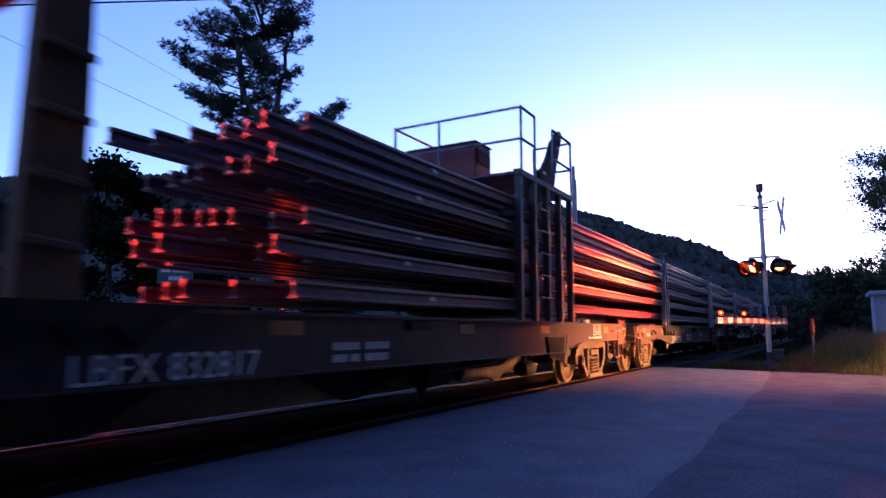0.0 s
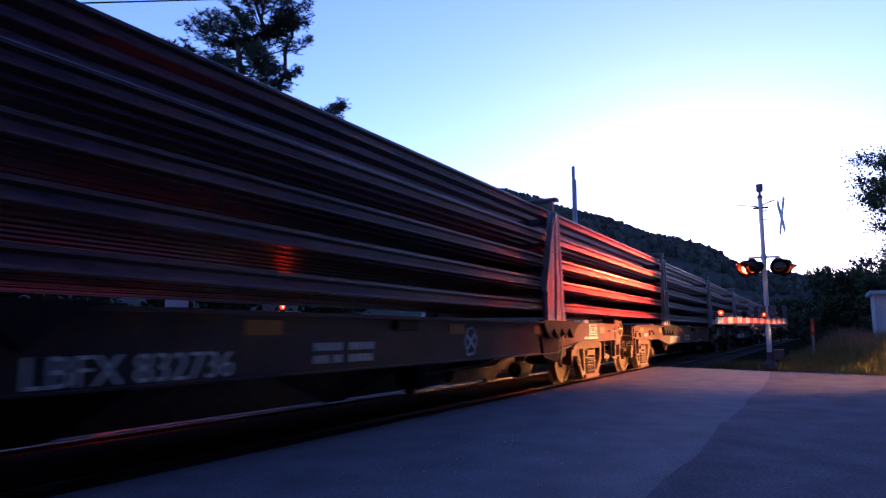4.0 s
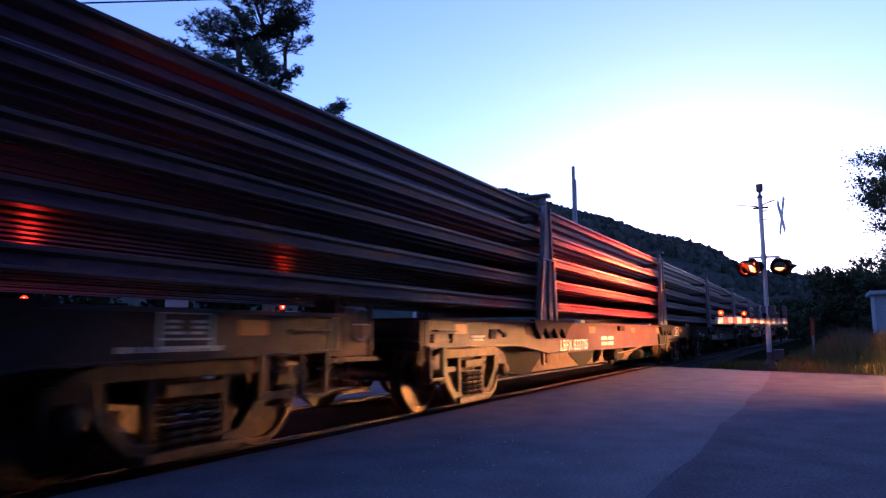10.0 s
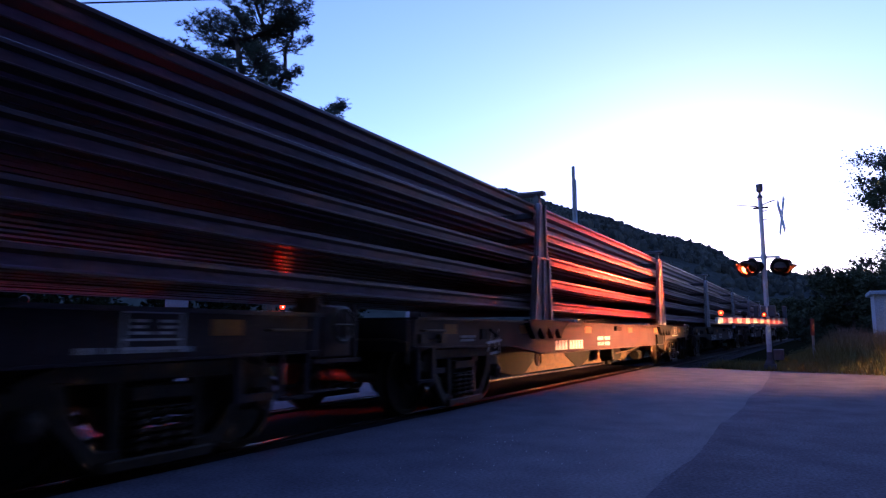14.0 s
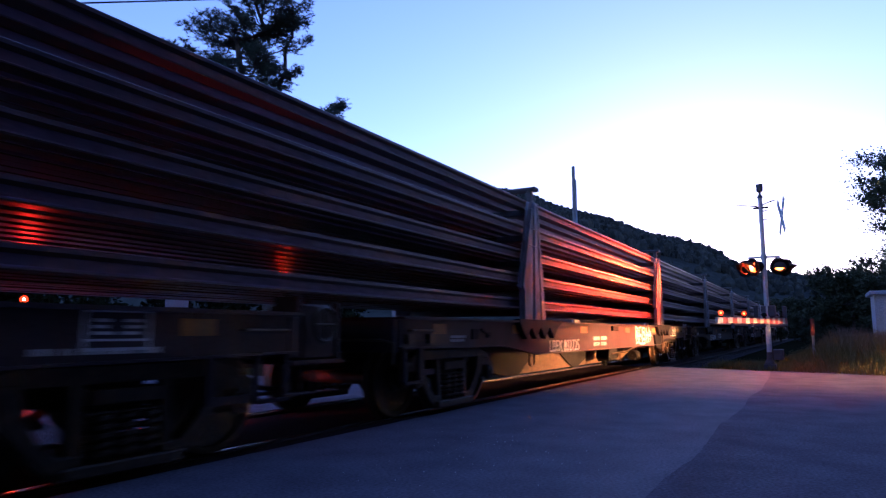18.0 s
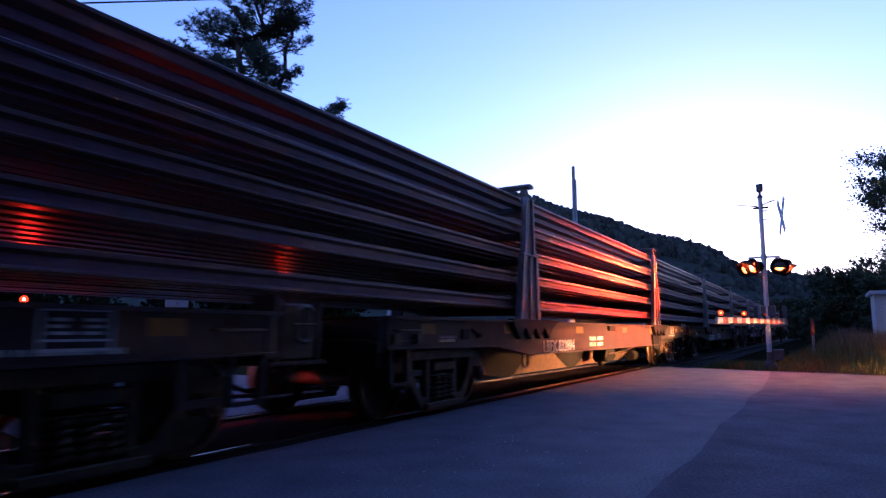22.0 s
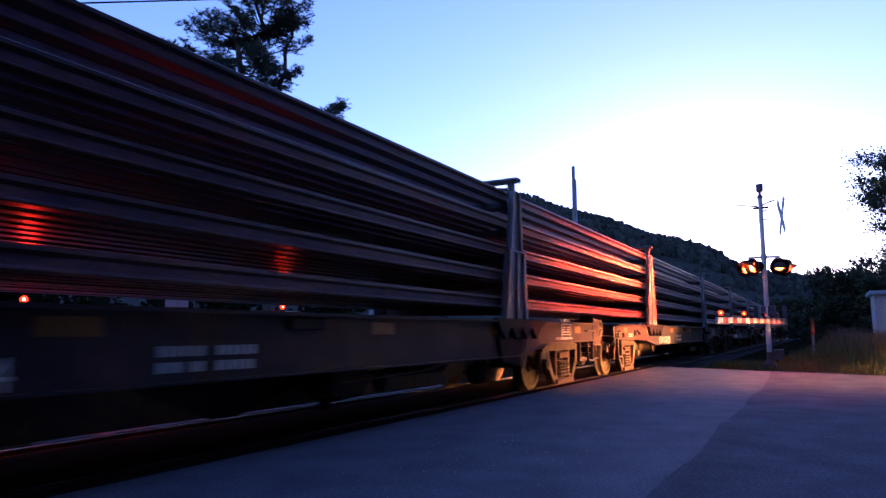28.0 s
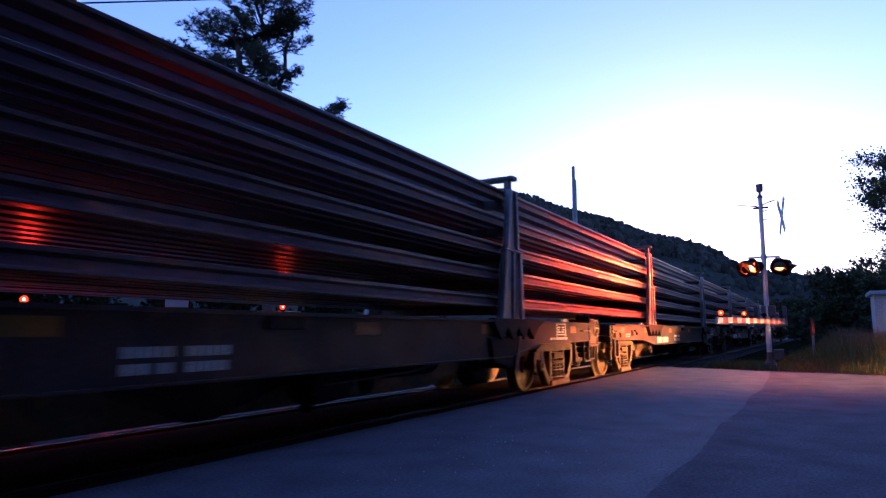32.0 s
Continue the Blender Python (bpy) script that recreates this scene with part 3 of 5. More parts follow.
BRAKE_PARTS = (
    ("platform", "steel end platform", lambda: Shape().box(17.30, 17.98, -1.20, -0.50, 0.68, 0.714)),
    ("guard_plate", "", lambda: Shape().box(17.39, 17.43, -1.17, -0.9, 0.716, 1.26)),
    ("corner_post", "", lambda: Shape().box(17.92, 17.96, -1.17, -1.1, 0.716, 1.22)),
    ("lever", "bent steel lever", lambda: Shape().sweep([(17.5, -0.9, 1.2), (17.56, -0.9, 1.36), (17.66, -1.0, 1.32), (17.72, -1.0, 1.2)], 0.018)),
    ("step", "bent steel step", lambda: Shape().sweep([(17.20, -1.2, 0.69), (17.20, -1.2, 0.44), (17.55, -1.2, 0.44), (17.55, -1.2, 0.69)], 0.018)),
    ("brake_chain", "", lambda: Shape().sweep([(17.68, -0.95, 0.7), (17.68, -0.95, 0.42), (17.1, -0.6, 0.42)], 0.02)))


def flatcar():
    """A flat car for long rails, its front coupler at the origin, without racks and lettering."""
    car = thing("rail_flatcar", "dark brown steel flatcar with rail racks on the track", "rail car", group="cars of the rail train")
    for y in (-HALF, HALF):
        part("side_sill", cached(("sill", y), lambda: sill_mesh(y).mesh("side_sill", CAR_PAINT)), car)
    part("centre_sill", cached("centre", lambda: Shape().prism([(0.3, DECK_Z - 0.06), (0.3, 0.62), (3.2, 0.58), (3.75, 0.47), (4.5, 0.34), (5.4, 0.21), (12.75, 0.21), (13.55, 0.36), (14.9, 0.56), (17.8, 0.62), (17.8, DECK_Z - 0.06)], "y", -0.33, 0.33).mesh("centre_sill", TRUCK_STEEL)), car, "rust-brown centre sill below the deck")
    part("deck", cached("deck", lambda: Shape().box(0.78, 17.32, -HALF + 0.02, HALF - 0.02, DECK_Z - 0.05, DECK_Z + 0.004).mesh("deck", DECK_WOOD)), car, "worn dark wooden deck")
    for x in (0.75, 17.35):
        part("end_sill", cached(("end", x), lambda: Shape().box(x - 0.06, x + 0.06, -HALF, HALF, 0.74, DECK_Z - 0.022).mesh("end_sill", CAR_PAINT, 0.01)), car)
        d = -1 if x < 5 else 1
        part("coupler", cached(("coupler", x), lambda: Shape().box(min(x, x + d * 0.62), max(x, x + d * 0.62), -0.09, 0.09, 0.72, 0.92).box(min(x + d * 0.5, x + d * 0.74), max(x + d * 0.5, x + d * 0.74), -0.17, 0.15, 0.66, 0.96).mesh("coupler", TRUCK_STEEL, 0.03)), car)
    for c in (2.18, 15.91):
        # Bolster and brake beams: colour darkened for the shade behind the frames
        part("bolster", cached("bolster", lambda: Shape().box(-0.2, 0.2, -0.98, 0.98, 0.42, 0.66).box(-0.35, 0.35, -HALF + 0.02, HALF - 0.02, 0.78, 1.0).mesh("bolster", DARK_BROWN_STEEL, 0.02)), car, "", pose(c, 0, 0))
        for y in (-1.0, 1.0):
            f = part("side_frame", cached("frame", side_frame_mesh), car, "rusty cast truck side frame", pose(c, y, 0))
            for sx in (-0.165, 0.0, 0.165):
                part("spring", cached("spring", spring_mesh), f, "", pose(sx, -0.03 if y < 0 else 0.03, 0))
        for a in (-0.91, 0.91):
            ws = part("wheelset", cached("wheelset", wheelset_mesh), car, "brown steel wheels on one axle", pose(c + a, 0, WHEEL_R))
            for k in (-1, 1):
                part("wheel_rim", cached(("rim", k), lambda: rim_mesh(k)), ws, "rust-gold worn wheel rim")
        part("brake_beam", cached("brake", lambda: Shape().tube((-0.4, -0.8, 0.38), (-0.4, 0.8, 0.38), 0.035).tube((0.4, -0.8, 0.38), (0.4, 0.8, 0.38), 0.035).mesh("brake_beam", DARK_BROWN_STEEL)), car, "", pose(c, 0, 0))
    # gear below the deck
    part("gusset_plate", cached("gusset_a", lambda: Shape().prism([(3.2, 0.62), (3.75, 0.455), (4.5, 0.325), (5.4, 0.195), (5.85, 0.195), (6.45, 0.5), (6.5, 0.8), (3.2, 0.8)], "y", -0.352, -0.334).mesh("gusset_plate", BLACK_METAL)), car, "black gusset plate")
    part("gusset_plate", cached("gusset_b", lambda: Shape().prism([(7.95, 0.55), (8.12, 0.45), (8.78, 0.195), (9.1, 0.195), (10.03, 0.45), (10.2, 0.55), (10.2, 0.8), (7.95, 0.8)], "y", -0.352, -0.334).mesh("gusset_plate", BLACK_METAL)), car, "black gusset plate")
    valve = part("brake_valve", cached("brakevalve", lambda: Shape().prism([(9.72, 0.36), (9.85, 0.28), (10.3, 0.30), (10.42, 0.42), (10.36, 0.62), (9.8, 0.64)], "y", -0.9, -0.58).mesh("brake_valve", BLACK_METAL, 0.03)), car, "black brake valve on brackets")
    part("valve_cap", cached("valvecap", lambda: Shape().lathe((9.86, -0.74, 0.30), (0, 0, -1), [(0, 0.075), (0.07, 0.07), (0.10, 0.04), (0.12, 0.001)], 14).mesh("valve_cap", BLACK_METAL, smooth=True)), valve)
    part("dirt_collector", cached("collector", lambda: Shape().lathe((10.85, -0.7, 0.5), (0, 0, -1), [(0, 0.09), (0.12, 0.09), (0.2, 0.05), (0.22, 0.001)], 14).tube((10.42, -0.7, 0.5), (11.6, -0.7, 0.5), 0.022).mesh("dirt_collector", BLACK_METAL, smooth=True)), car)
    part("junction_box", cached("jbox", lambda: Shape().box(8.82, 9.24, -HALF - 0.07, -HALF - 0.0125, 0.975, 1.075).mesh("junction_box", BLACK_METAL, 0.01)), car, "small black box under the deck edge")
    part("brake_reservoir", cached("tank", lambda: Shape().lathe((11.1, -0.72, 0.66), (1, 0, 0), [(0, 0.02), (0.02, 0.18), (0.07, 0.22), (0.95, 0.22), (1.0, 0.18), (1.02, 0.02)], 20).mesh("brake_reservoir", BLACK_METAL, smooth=True)), car)
    part("brake_rod", cached("rod", lambda: Shape().tube((3.2, -0.25, 0.45), (8.2, -0.3, 0.62), 0.018).tube((9.8, -0.25, 0.62), (14.9, -0.2, 0.45), 0.018).tube((0.9, 0.45, 0.5), (17.2, 0.45, 0.56), 0.02).mesh("brake_rod", TRUCK_STEEL)), car)
    part("grab_step", cached("step", lambda: Shape().box(0.86, 0.90, -HALF - 0.03, -HALF + 0.02, 0.40, 0.80).box(1.16, 1.20, -HALF - 0.03, -HALF + 0.02, 0.40, 0.80).box(0.86, 1.20, -HALF - 0.05, -HALF + 0.02, 0.40, 0.43).mesh("grab_step", CAR_PAINT)), car)
    part("grab_step", cached("step_rear", lambda: Shape().box(16.90, 16.94, -HALF - 0.03, -HALF + 0.02, 0.40, 0.80).box(17.22, 17.26, -HALF - 0.03, -HALF + 0.02, 0.40, 0.80).box(16.90, 17.26, -HALF - 0.05, -HALF + 0.02, 0.40, 0.43).mesh("grab_step", CAR_PAINT)), car)
    part("brake_cylinder", cached("cylinder", lambda: Shape().lathe((13.68, -0.42, 0.30), (1, 0, 0), [(0, 0.02), (0.0, 0.12), (0.05, 0.14), (0.4, 0.14), (0.45, 0.10), (0.5, 0.02)], 18).box(13.8, 13.86, -0.46, -0.38, 0.4, 0.9).box(14.0, 14.06, -0.46, -0.38, 0.4, 0.9).mesh("brake_cylinder", BLACK_METAL, smooth=True)), car)
    for x in (0.95, 16.75):
        part("grab_iron", cached(("iron", x), lambda: Shape().sweep([(x, -HALF - 0.01, 0.97), (x, -HALF - 0.07, 0.97), (x + 0.45, -HALF - 0.07, 0.97), (x + 0.45, -HALF - 0.01, 0.97)], 0.012).mesh("grab_iron", WHEEL_STEEL, smooth=True)), car, "bent steel grab iron")
    for x, k in ((0.66, -1), (17.44, 1)):
        part("uncoupling_lever", cached(("lever", x), lambda: Shape().sweep([(x, k * (HALF + 0.02), 0.62), (x, k * (HALF + 0.02), 0.84), (x + 0.02 * k, k * (HALF - 0.12), 0.87), (x + 0.16 * k, k * 0.3, 0.87), (x + 0.4 * k, k * 0.05, 0.9)], 0.015).mesh("uncoupling_lever", WHEEL_STEEL, smooth=True)), car, "bent steel uncoupling lever")
    part("valve_plate", cached("valve", lambda: Shape().box(2.42, 2.60, -HALF - 0.03, -HALF - 0.0125, 0.86, 0.99).tube((2.68, -HALF - 0.03, 0.98), (2.92, -HALF - 0.03, 0.91), 0.018).box(2.84, 2.93, -HALF - 0.04, -HALF - 0.0125, 0.88, 0.95).mesh("valve_plate", BLACK_METAL)), car, "small black valve plate")
    part("end_brace", cached("brace", lambda: Shape().prism([(16.45, 0.79), (16.45, 0.42), (16.86, 0.42), (16.86, 0.48), (16.52, 0.48), (16.52, 0.79)], "y", -HALF - 0.01, -HALF + 0.04).mesh("end_brace", CAR_PAINT)), car)
    part("end_brace", cached("brace_front", lambda: Shape().prism([(1.21, 0.80), (1.21, 0.48), (1.5, 0.48), (1.5, 0.54), (1.28, 0.54), (1.28, 0.80)], "y", -HALF - 0.01, -HALF + 0.04).mesh("end_brace", CAR_PAINT)), car)
    for x in (0.78, 17.26):
        part("corner_plate", cached(("corner", x), lambda: Shape().box(x, x + 0.06, -HALF - 0.025, -HALF - 0.0125, 0.79, 1.08).mesh("corner_plate", CAR_PAINT)), car)
    part("jacking_bracket", cached("jack", lambda: Shape().box(0.88, 1.0, -HALF - 0.06, -HALF - 0.0125, 0.83, 0.93).box(1.32, 1.45, -HALF - 0.06, -HALF - 0.0125, 0.83, 0.93).box(1.0, 1.32, -HALF - 0.04, -HALF - 0.0125, 0.85, 0.87).mesh("jacking_bracket", TRUCK_STEEL)), car)
    part("tow_loop", cached("loop", lambda: Shape().sweep([(4.36, -HALF, 0.63), (4.35, -HALF, 0.50), (4.38, -HALF, 0.45), (4.45, -HALF, 0.43), (4.52, -HALF, 0.45), (4.55, -HALF, 0.50), (4.54, -HALF, 0.63)], 0.018).mesh("tow_loop", WHEEL_STEEL, smooth=True)), car, "worn steel tow loop")
    part("brake_pipe", cached("pipe", lambda: Shape().sweep([(9.9, -0.9, 0.46), (11.4, -0.9, 0.5), (12.6, -1.0, 0.66), (13.4, -1.0, 0.72)], 0.018).mesh("brake_pipe", WHEEL_STEEL, smooth=True)), car)
    # air hose and hand brake housing at the rear end
    pts = [Vector((17.4 + 0.12 * i, -0.35, 0.72 - 0.32 * math.sin(math.pi * i / 9))) for i in range(10)]
    hs = Shape()
    hs.sweep(pts, 0.025, n=8)
    part("air_hose", cached("hose", lambda: hs.mesh("air_hose", BLACK_METAL, smooth=True)), car)
    brake = part("hand_brake", cached("handbrake", lambda: hand_brake_mesh()), car, "rusty hand brake housing on an end platform")
    part("brake_wheel", cached("brakewheel", lambda: Shape().lathe((17.70, -1.19, 1.02), (0, -1, 0), [(0, 0.15), (0.02, 0.175), (0.04, 0.15), (0.02, 0.13), (0, 0.15)], 18).tube((17.55, -1.21, 1.02), (17.85, -1.21, 1.02), 0.012).tube((17.70, -1.21, 0.87), (17.70, -1.21, 1.17), 0.012).mesh("brake_wheel", WHEEL_STEEL, smooth=True)), brake, "worn steel brake wheel")
    for name, words, make in BRAKE_PARTS:
        part(name, cached(("brake", name), lambda: make().mesh(name, RED_GRIME)), brake, words)
    part("valve_case", cached("valvecase", lambda: Shape().prism([(12.87, 0.88), (13.72, 0.88), (13.60, 0.45), (12.98, 0.55)], "y", -HALF - 0.06, -HALF - 0.0125).mesh("valve_case", BLACK_METAL, 0.012)), car, "black valve case hung on the side sill")
    part("strut", cached("strut", lambda: Shape().prism([(13.78, 0.90), (13.90, 0.90), (13.72, 0.43), (13.60, 0.43)], "y", -HALF - 0.085, -HALF - 0.065).mesh("strut", TRUCK_STEEL, 0.006)), car, "slanting steel strut")
    # reflective sheets and small stencils
    for x, w in ((1.62, 0.16), (3.85, 0.15), (7.0, 0.2), (10.2, 0.2), (12.9, 0.2), (16.35, 0.15)):
        part("amber_reflector", cached(("amber", w), lambda: Shape().box(-w, w, -0.004, 0.0, -0.06, 0.06).mesh("amber_reflector", AMBER_SHEET)), car, "amber reflective sheet", pose(x, -HALF - 0.0125, DECK_Z - 0.12))
    part("data_stencil", cached("data", lambda: bars_mesh([[(0, 0.45), (0.55, 1)], [(0, 0.25), (0.3, 0.45), (0.55, 0.98)]], 0.9, 0.22, STENCIL_DIM)), car, "white stencilled figures", pose(7.6, -HALF - 0.013, 0.66), kind="stuff")
    part("data_stencil", cached("data2", lambda: bars_mesh([[(0, 1)], [(0, 0.9)]], 0.4, 0.09, STENCIL_DIM)), car, "white stencilled figures", pose(1.88, -HALF - 0.013, 0.83), kind="stuff")
    part("data_stencil", cached("data3", lambda: bars_mesh([[(0, 0.18), (0.22, 0.3), (0.34, 0.8), (0.84, 1)]], 0.85, 0.06, STENCIL_DIM)), car, "white stencilled figures", pose(15.2, -HALF - 0.013, 0.81), kind="stuff")
    s = Shape()
    s.box(0, 0.46, -0.003, 0, 0, 0.02).box(0, 0.46, -0.003, 0, 0.24, 0.26).box(0, 0.02, -0.003, 0, 0.021, 0.239).box(0.44, 0.46, -0.003, 0, 0.021, 0.239).box(0.021, 0.439, -0.003, 0, 0.06, 0.075)
    s.box(0.06, 0.2, -0.003, 0, 0.10, 0.12).box(0.06, 0.16, -0.003, 0, 0.14, 0.16).box(0.25, 0.38, -0.003, 0, 0.10, 0.12).box(0.28, 0.40, -0.003, 0, 0.14, 0.16).box(0.07, 0.18, -0.003, 0, 0.18, 0.2).box(0.27, 0.4, -0.003, 0, 0.18, 0.2)
    part("data_panel", cached("panel", lambda: s.mesh("data_panel", STENCIL)), car, "white framed data panel", pose(15.5, -HALF - 0.013, 0.84))
    return car


NUMBERS = {0: "LBFX 832817", 1: "LBFX 832736", 2: "LBFX 832774", 3: "LBFX 832708", 5: "LBFX 832725", 6: "LBFX 832894", 7: "LBFX 832724", 8: "LBFX 832820"}
BROAD = {(1, 1), (4, 1), (5, 0), (5, 1), (8, 0)}
# Offsets that fit each rack to its place in the camera's view
RACK_SHIFT = {(0, 0): 0.0, (1, 0): -0.43, (2, 0): -0.30, (2, 1): -0.30, (3, 0): -0.36, (3, 1): -0.25, (4, 1): -0.15, (5, 0): -0.41, (5, 1): -0.19, (6, 0): -0.37, (6, 1): -0.38, (7, 1): -0.46, (8, 0): -0.50}
NO_TEE = {(2, 0), (2, 1), (6, 1)}
CAR_COUNT = 13
cars = []
plain_car = flatcar()
for n in range(CAR_COUNT):
    car = plain_car if n == 0 else copy_thing(plain_car, pose(0, 0, 0))
    cars.append(car)
for n, car in enumerate(cars):
    car.matrix_basis = pose(LEAD + PITCH * n, TRACK_Y, 0)
    rack(car, RACK_A + RACK_SHIFT.get((n, 0), -0.33), "broad" if (n, 0) in BROAD else "slim", (n, 0) not in NO_TEE, n == 0)
    if n:
        rack(car, RACK_B + RACK_SHIFT.get((n, 1), -0.33), "broad" if (n, 1) in BROAD else "slim", (n, 1) not in NO_TEE)
    if n in NUMBERS:
        for glyph in glyph_meshes(text_mesh(NUMBERS[n], 0.20, STENCIL, 1.5)):
            part("stencil_character", glyph, car, "white stencilled character of the car number", pose(5.2, -HALF - 0.0125, 0.63) @ SIDE_UP)
    else:
        part("car_number", cached("nonumber", lambda: bars_mesh([[(0, 0.42), (0.48, 1)]], 1.5, 0.24, STENCIL)), car, "white stencilled car number", pose(5.2, -HALF - 0.0125, 0.61), kind="stuff")

part("data_stencil", cached("data4", lambda: bars_mesh([[(0, 0.2), (0.24, 0.62), (0.66, 1)]], 0.75, 0.06, STENCIL)), cars[2], "white stencilled figures", pose(10.2, -HALF - 0.013, 0.635), kind="stuff")

# Clamping rack with a railed platform on the first car
lead_car = cars[0]
CX0, CX1 = 12.06, 14.40
for out in (-1, 1):
    y0, y1 = sorted((out * (HALF - 0.10), out * (HALF + 0.0)))
    for i in range(5):
        x = CX0 + (CX1 - CX0) * i / 4
        part("clamp_post", Shape().box(x - 0.055, x + 0.055, y0, y1, DECK_Z + 0.005, 3.36).mesh("clamp_post", RACK_DARK, 0.008), lead_car, "grey steel upright")
    part("top_beam", Shape().box(CX0 - 0.08, CX1 + 0.08, y0 - 0.01, y1 + 0.01, 3.36, 3.46).mesh("top_beam", RACK_DARK, 0.008), lead_car, "grey steel beam")
for k, top in enumerate(ROW_TOPS):
    for i in range(4):
        xa = CX0 + (CX1 - CX0) * i / 4 + 0.06
        for out in (-1, 1):
            y0, y1 = sorted((out * (HALF - 0.20), out * (HALF - 0.12)))
            part("clamp_block", cached(("clamp", k, out), lambda: Shape().box(0, 0.47, y0, y1, top - 0.20, top + 0.02).box(0, 0.47, y0 - 0.03, y1 + 0.03, top - 0.23, top - 0.19).mesh("clamp_block", RACK_STEEL, 0.01)), lead_car, "", pose(xa, 0, 0))
    part("clamp_beam", Shape().box(CX0 + 0.2, CX1 - 0.2, -HALF + 0.21, HALF - 0.21, top - 0.27, top - 0.171).mesh("clamp_beam", RACK_DARK, 0.01), lead_car)
for k in range(5):
    part("ladder_rung", Shape().tube((CX0 + 0.62, -HALF - 0.05, 1.5 + 0.36 * k), (CX0 + 1.15, -HALF - 0.05, 1.5 + 0.36 * k), 0.014).mesh("ladder_rung", RACK_STEEL), lead_car)
part("platform", Shape().box(CX0 - 0.02, CX1 + 0.02, -HALF + 0.1, HALF - 0.1, 3.40, 3.44).mesh("platform", RACK_DARK), lead_car, "steel grating platform")


def guard(points, r=0.022):
    s = Shape()
    for a, b in zip(points, points[1:]):
        s.tube(a, b, r, n=8)
    for a in points[1:-1]:
        s.lathe(Vector(a) - Vector((0, 0, r)), (0, 0, 1), [(0, 0.001), (0, r), (2 * r, r), (2 * r, 0.001)], 8)
    return s.mesh("guard_rail", RACK_STEEL, smooth=True)


for z in (4.46, 3.95):
    part("guard_rail", guard([(CX0 + 0.57, -HALF, z), (CX0, -HALF, z), (CX0, HALF, z), (CX1, HALF, z)]), lead_car, "thin grey guard rail")
    part("guard_rail", guard([(CX1 - 0.95, -HALF, z), (CX1, -HALF, z), (CX1, -0.45, z - 0.02)]), lead_car, "thin grey guard rail")
for x, y in ((CX0, -HALF), (CX0 + 0.57, -HALF), (CX1 - 0.95, -HALF), (CX1, -HALF), (CX0, 0.3), (CX0, HALF), (CX1, HALF), (CX1 - 0.95, HALF), (CX1, -0.45)):
    part("guard_post", guard([(x, y, 3.44), (x, y, 4.46)]), lead_car, "thin grey guard post")
box = part("engine_box", Shape().box(CX0 + 0.20, CX0 + 0.78, -0.28, 1.07, 3.442, 4.08).mesh("engine_box", RED_BOX, 0.015), lead_car, "red painted sheet-metal engine box")
part("louvre", Shape().box(CX0 + 0.26, CX0 + 0.72, -0.30, -0.275, 3.74, 3.98).mesh("louvre", BLACK_METAL), box, "dark louvre")
part("lid", Shape().box(CX0 + 0.18, CX0 + 0.80, -0.30, 1.09, 4.08, 4.11).mesh("lid", RED_BOX, 0.01), box)
s = Shape()
s.prism([(0.0, 0.2), (0.28, 0.32), (0.56, 0.6), (0.74, 0.9), (1.1, 1.2), (1.22, 1.15), (1.08, 0.82), (0.9, 0.46), (0.74, 0.0), (0.42, 0.0), (0.03, 0.12)], "y", -0.05, 0.05)
hoist = part("hoist_arm", s.mesh("hoist_arm", DARK_BROWN_STEEL, 0.01), lead_car, "dark curved steel hoist arm", pose(CX0 + 0.95, -HALF + 0.14, 3.442))
for hx, hz in ((0.26, 0.22), (0.86, 0.55), (0.98, 0.84)):
    part("slot", Shape().box(hx - 0.06, hx + 0.06, -0.056, 0.056, hz - 0.025, hz + 0.025).mesh("slot", WHITE_SHEET), hoist, "pale slot")

# Graffiti on two cars
GRAFFITI = material("white_spray_paint", (0.85, 0.87, 0.88), 0.6, 0.0, (0.65, 0.67, 0.69), 9, 0.9, 50, 0, 0)


def spray(car, x, strokes, size, width):
    s = Shape()
    for line in strokes:
        s.sweep([(px * size, -0.003, pz * size) for px, pz in line], width, n=5)
    me = s.mesh("graffiti", GRAFFITI)
    for v in me.vertices:
        v.co.y = -0.004 + (v.co.y + 0.003) * 0.1
    part("graffiti", me, car, "white spray-painted scrawl", pose(x, -HALF - 0.012, 0.63))


spray(cars[5], 10.95, [[(0.1, 0.95), (0.12, 0.1), (0.5, 0.15), (0.62, 0.5), (0.5, 0.9), (0.0, 1.0)], [(0.28, 0.75), (0.3, 0.3), (0.44, 0.5), (0.28, 0.75)],
                       [(1.3, 1.0), (0.85, 0.9), (0.8, 0.1), (1.35, 0.05)], [(0.85, 0.5), (1.25, 0.55), (1.2, 0.4)],
                       [(1.5, 0.05), (1.55, 0.95), (2.1, 0.9), (1.95, 0.55), (2.25, 0.5), (2.15, 0.1), (1.5, 0.05)], [(1.7, 0.7), (1.9, 0.7)], [(1.7, 0.3), (2.0, 0.3)],
                       [(2.5, 0.95), (2.55, 0.1), (2.8, 0.7), (3.0, 0.1), (3.2, 1.0), (3.45, 0.2), (3.6, 0.75)], [(2.4, 0.55), (3.7, 0.5)]], 0.45, 0.03)
spray(cars[4], 2.6, [[(0.1, 0.2), (0.5, 0.9), (0.7, 0.3), (1.0, 1.0), (1.1, 0.1)], [(0.0, 0.5), (1.3, 0.6)], [(0.3, 0.1), (0.9, 0.15)]], 0.36, 0.018)
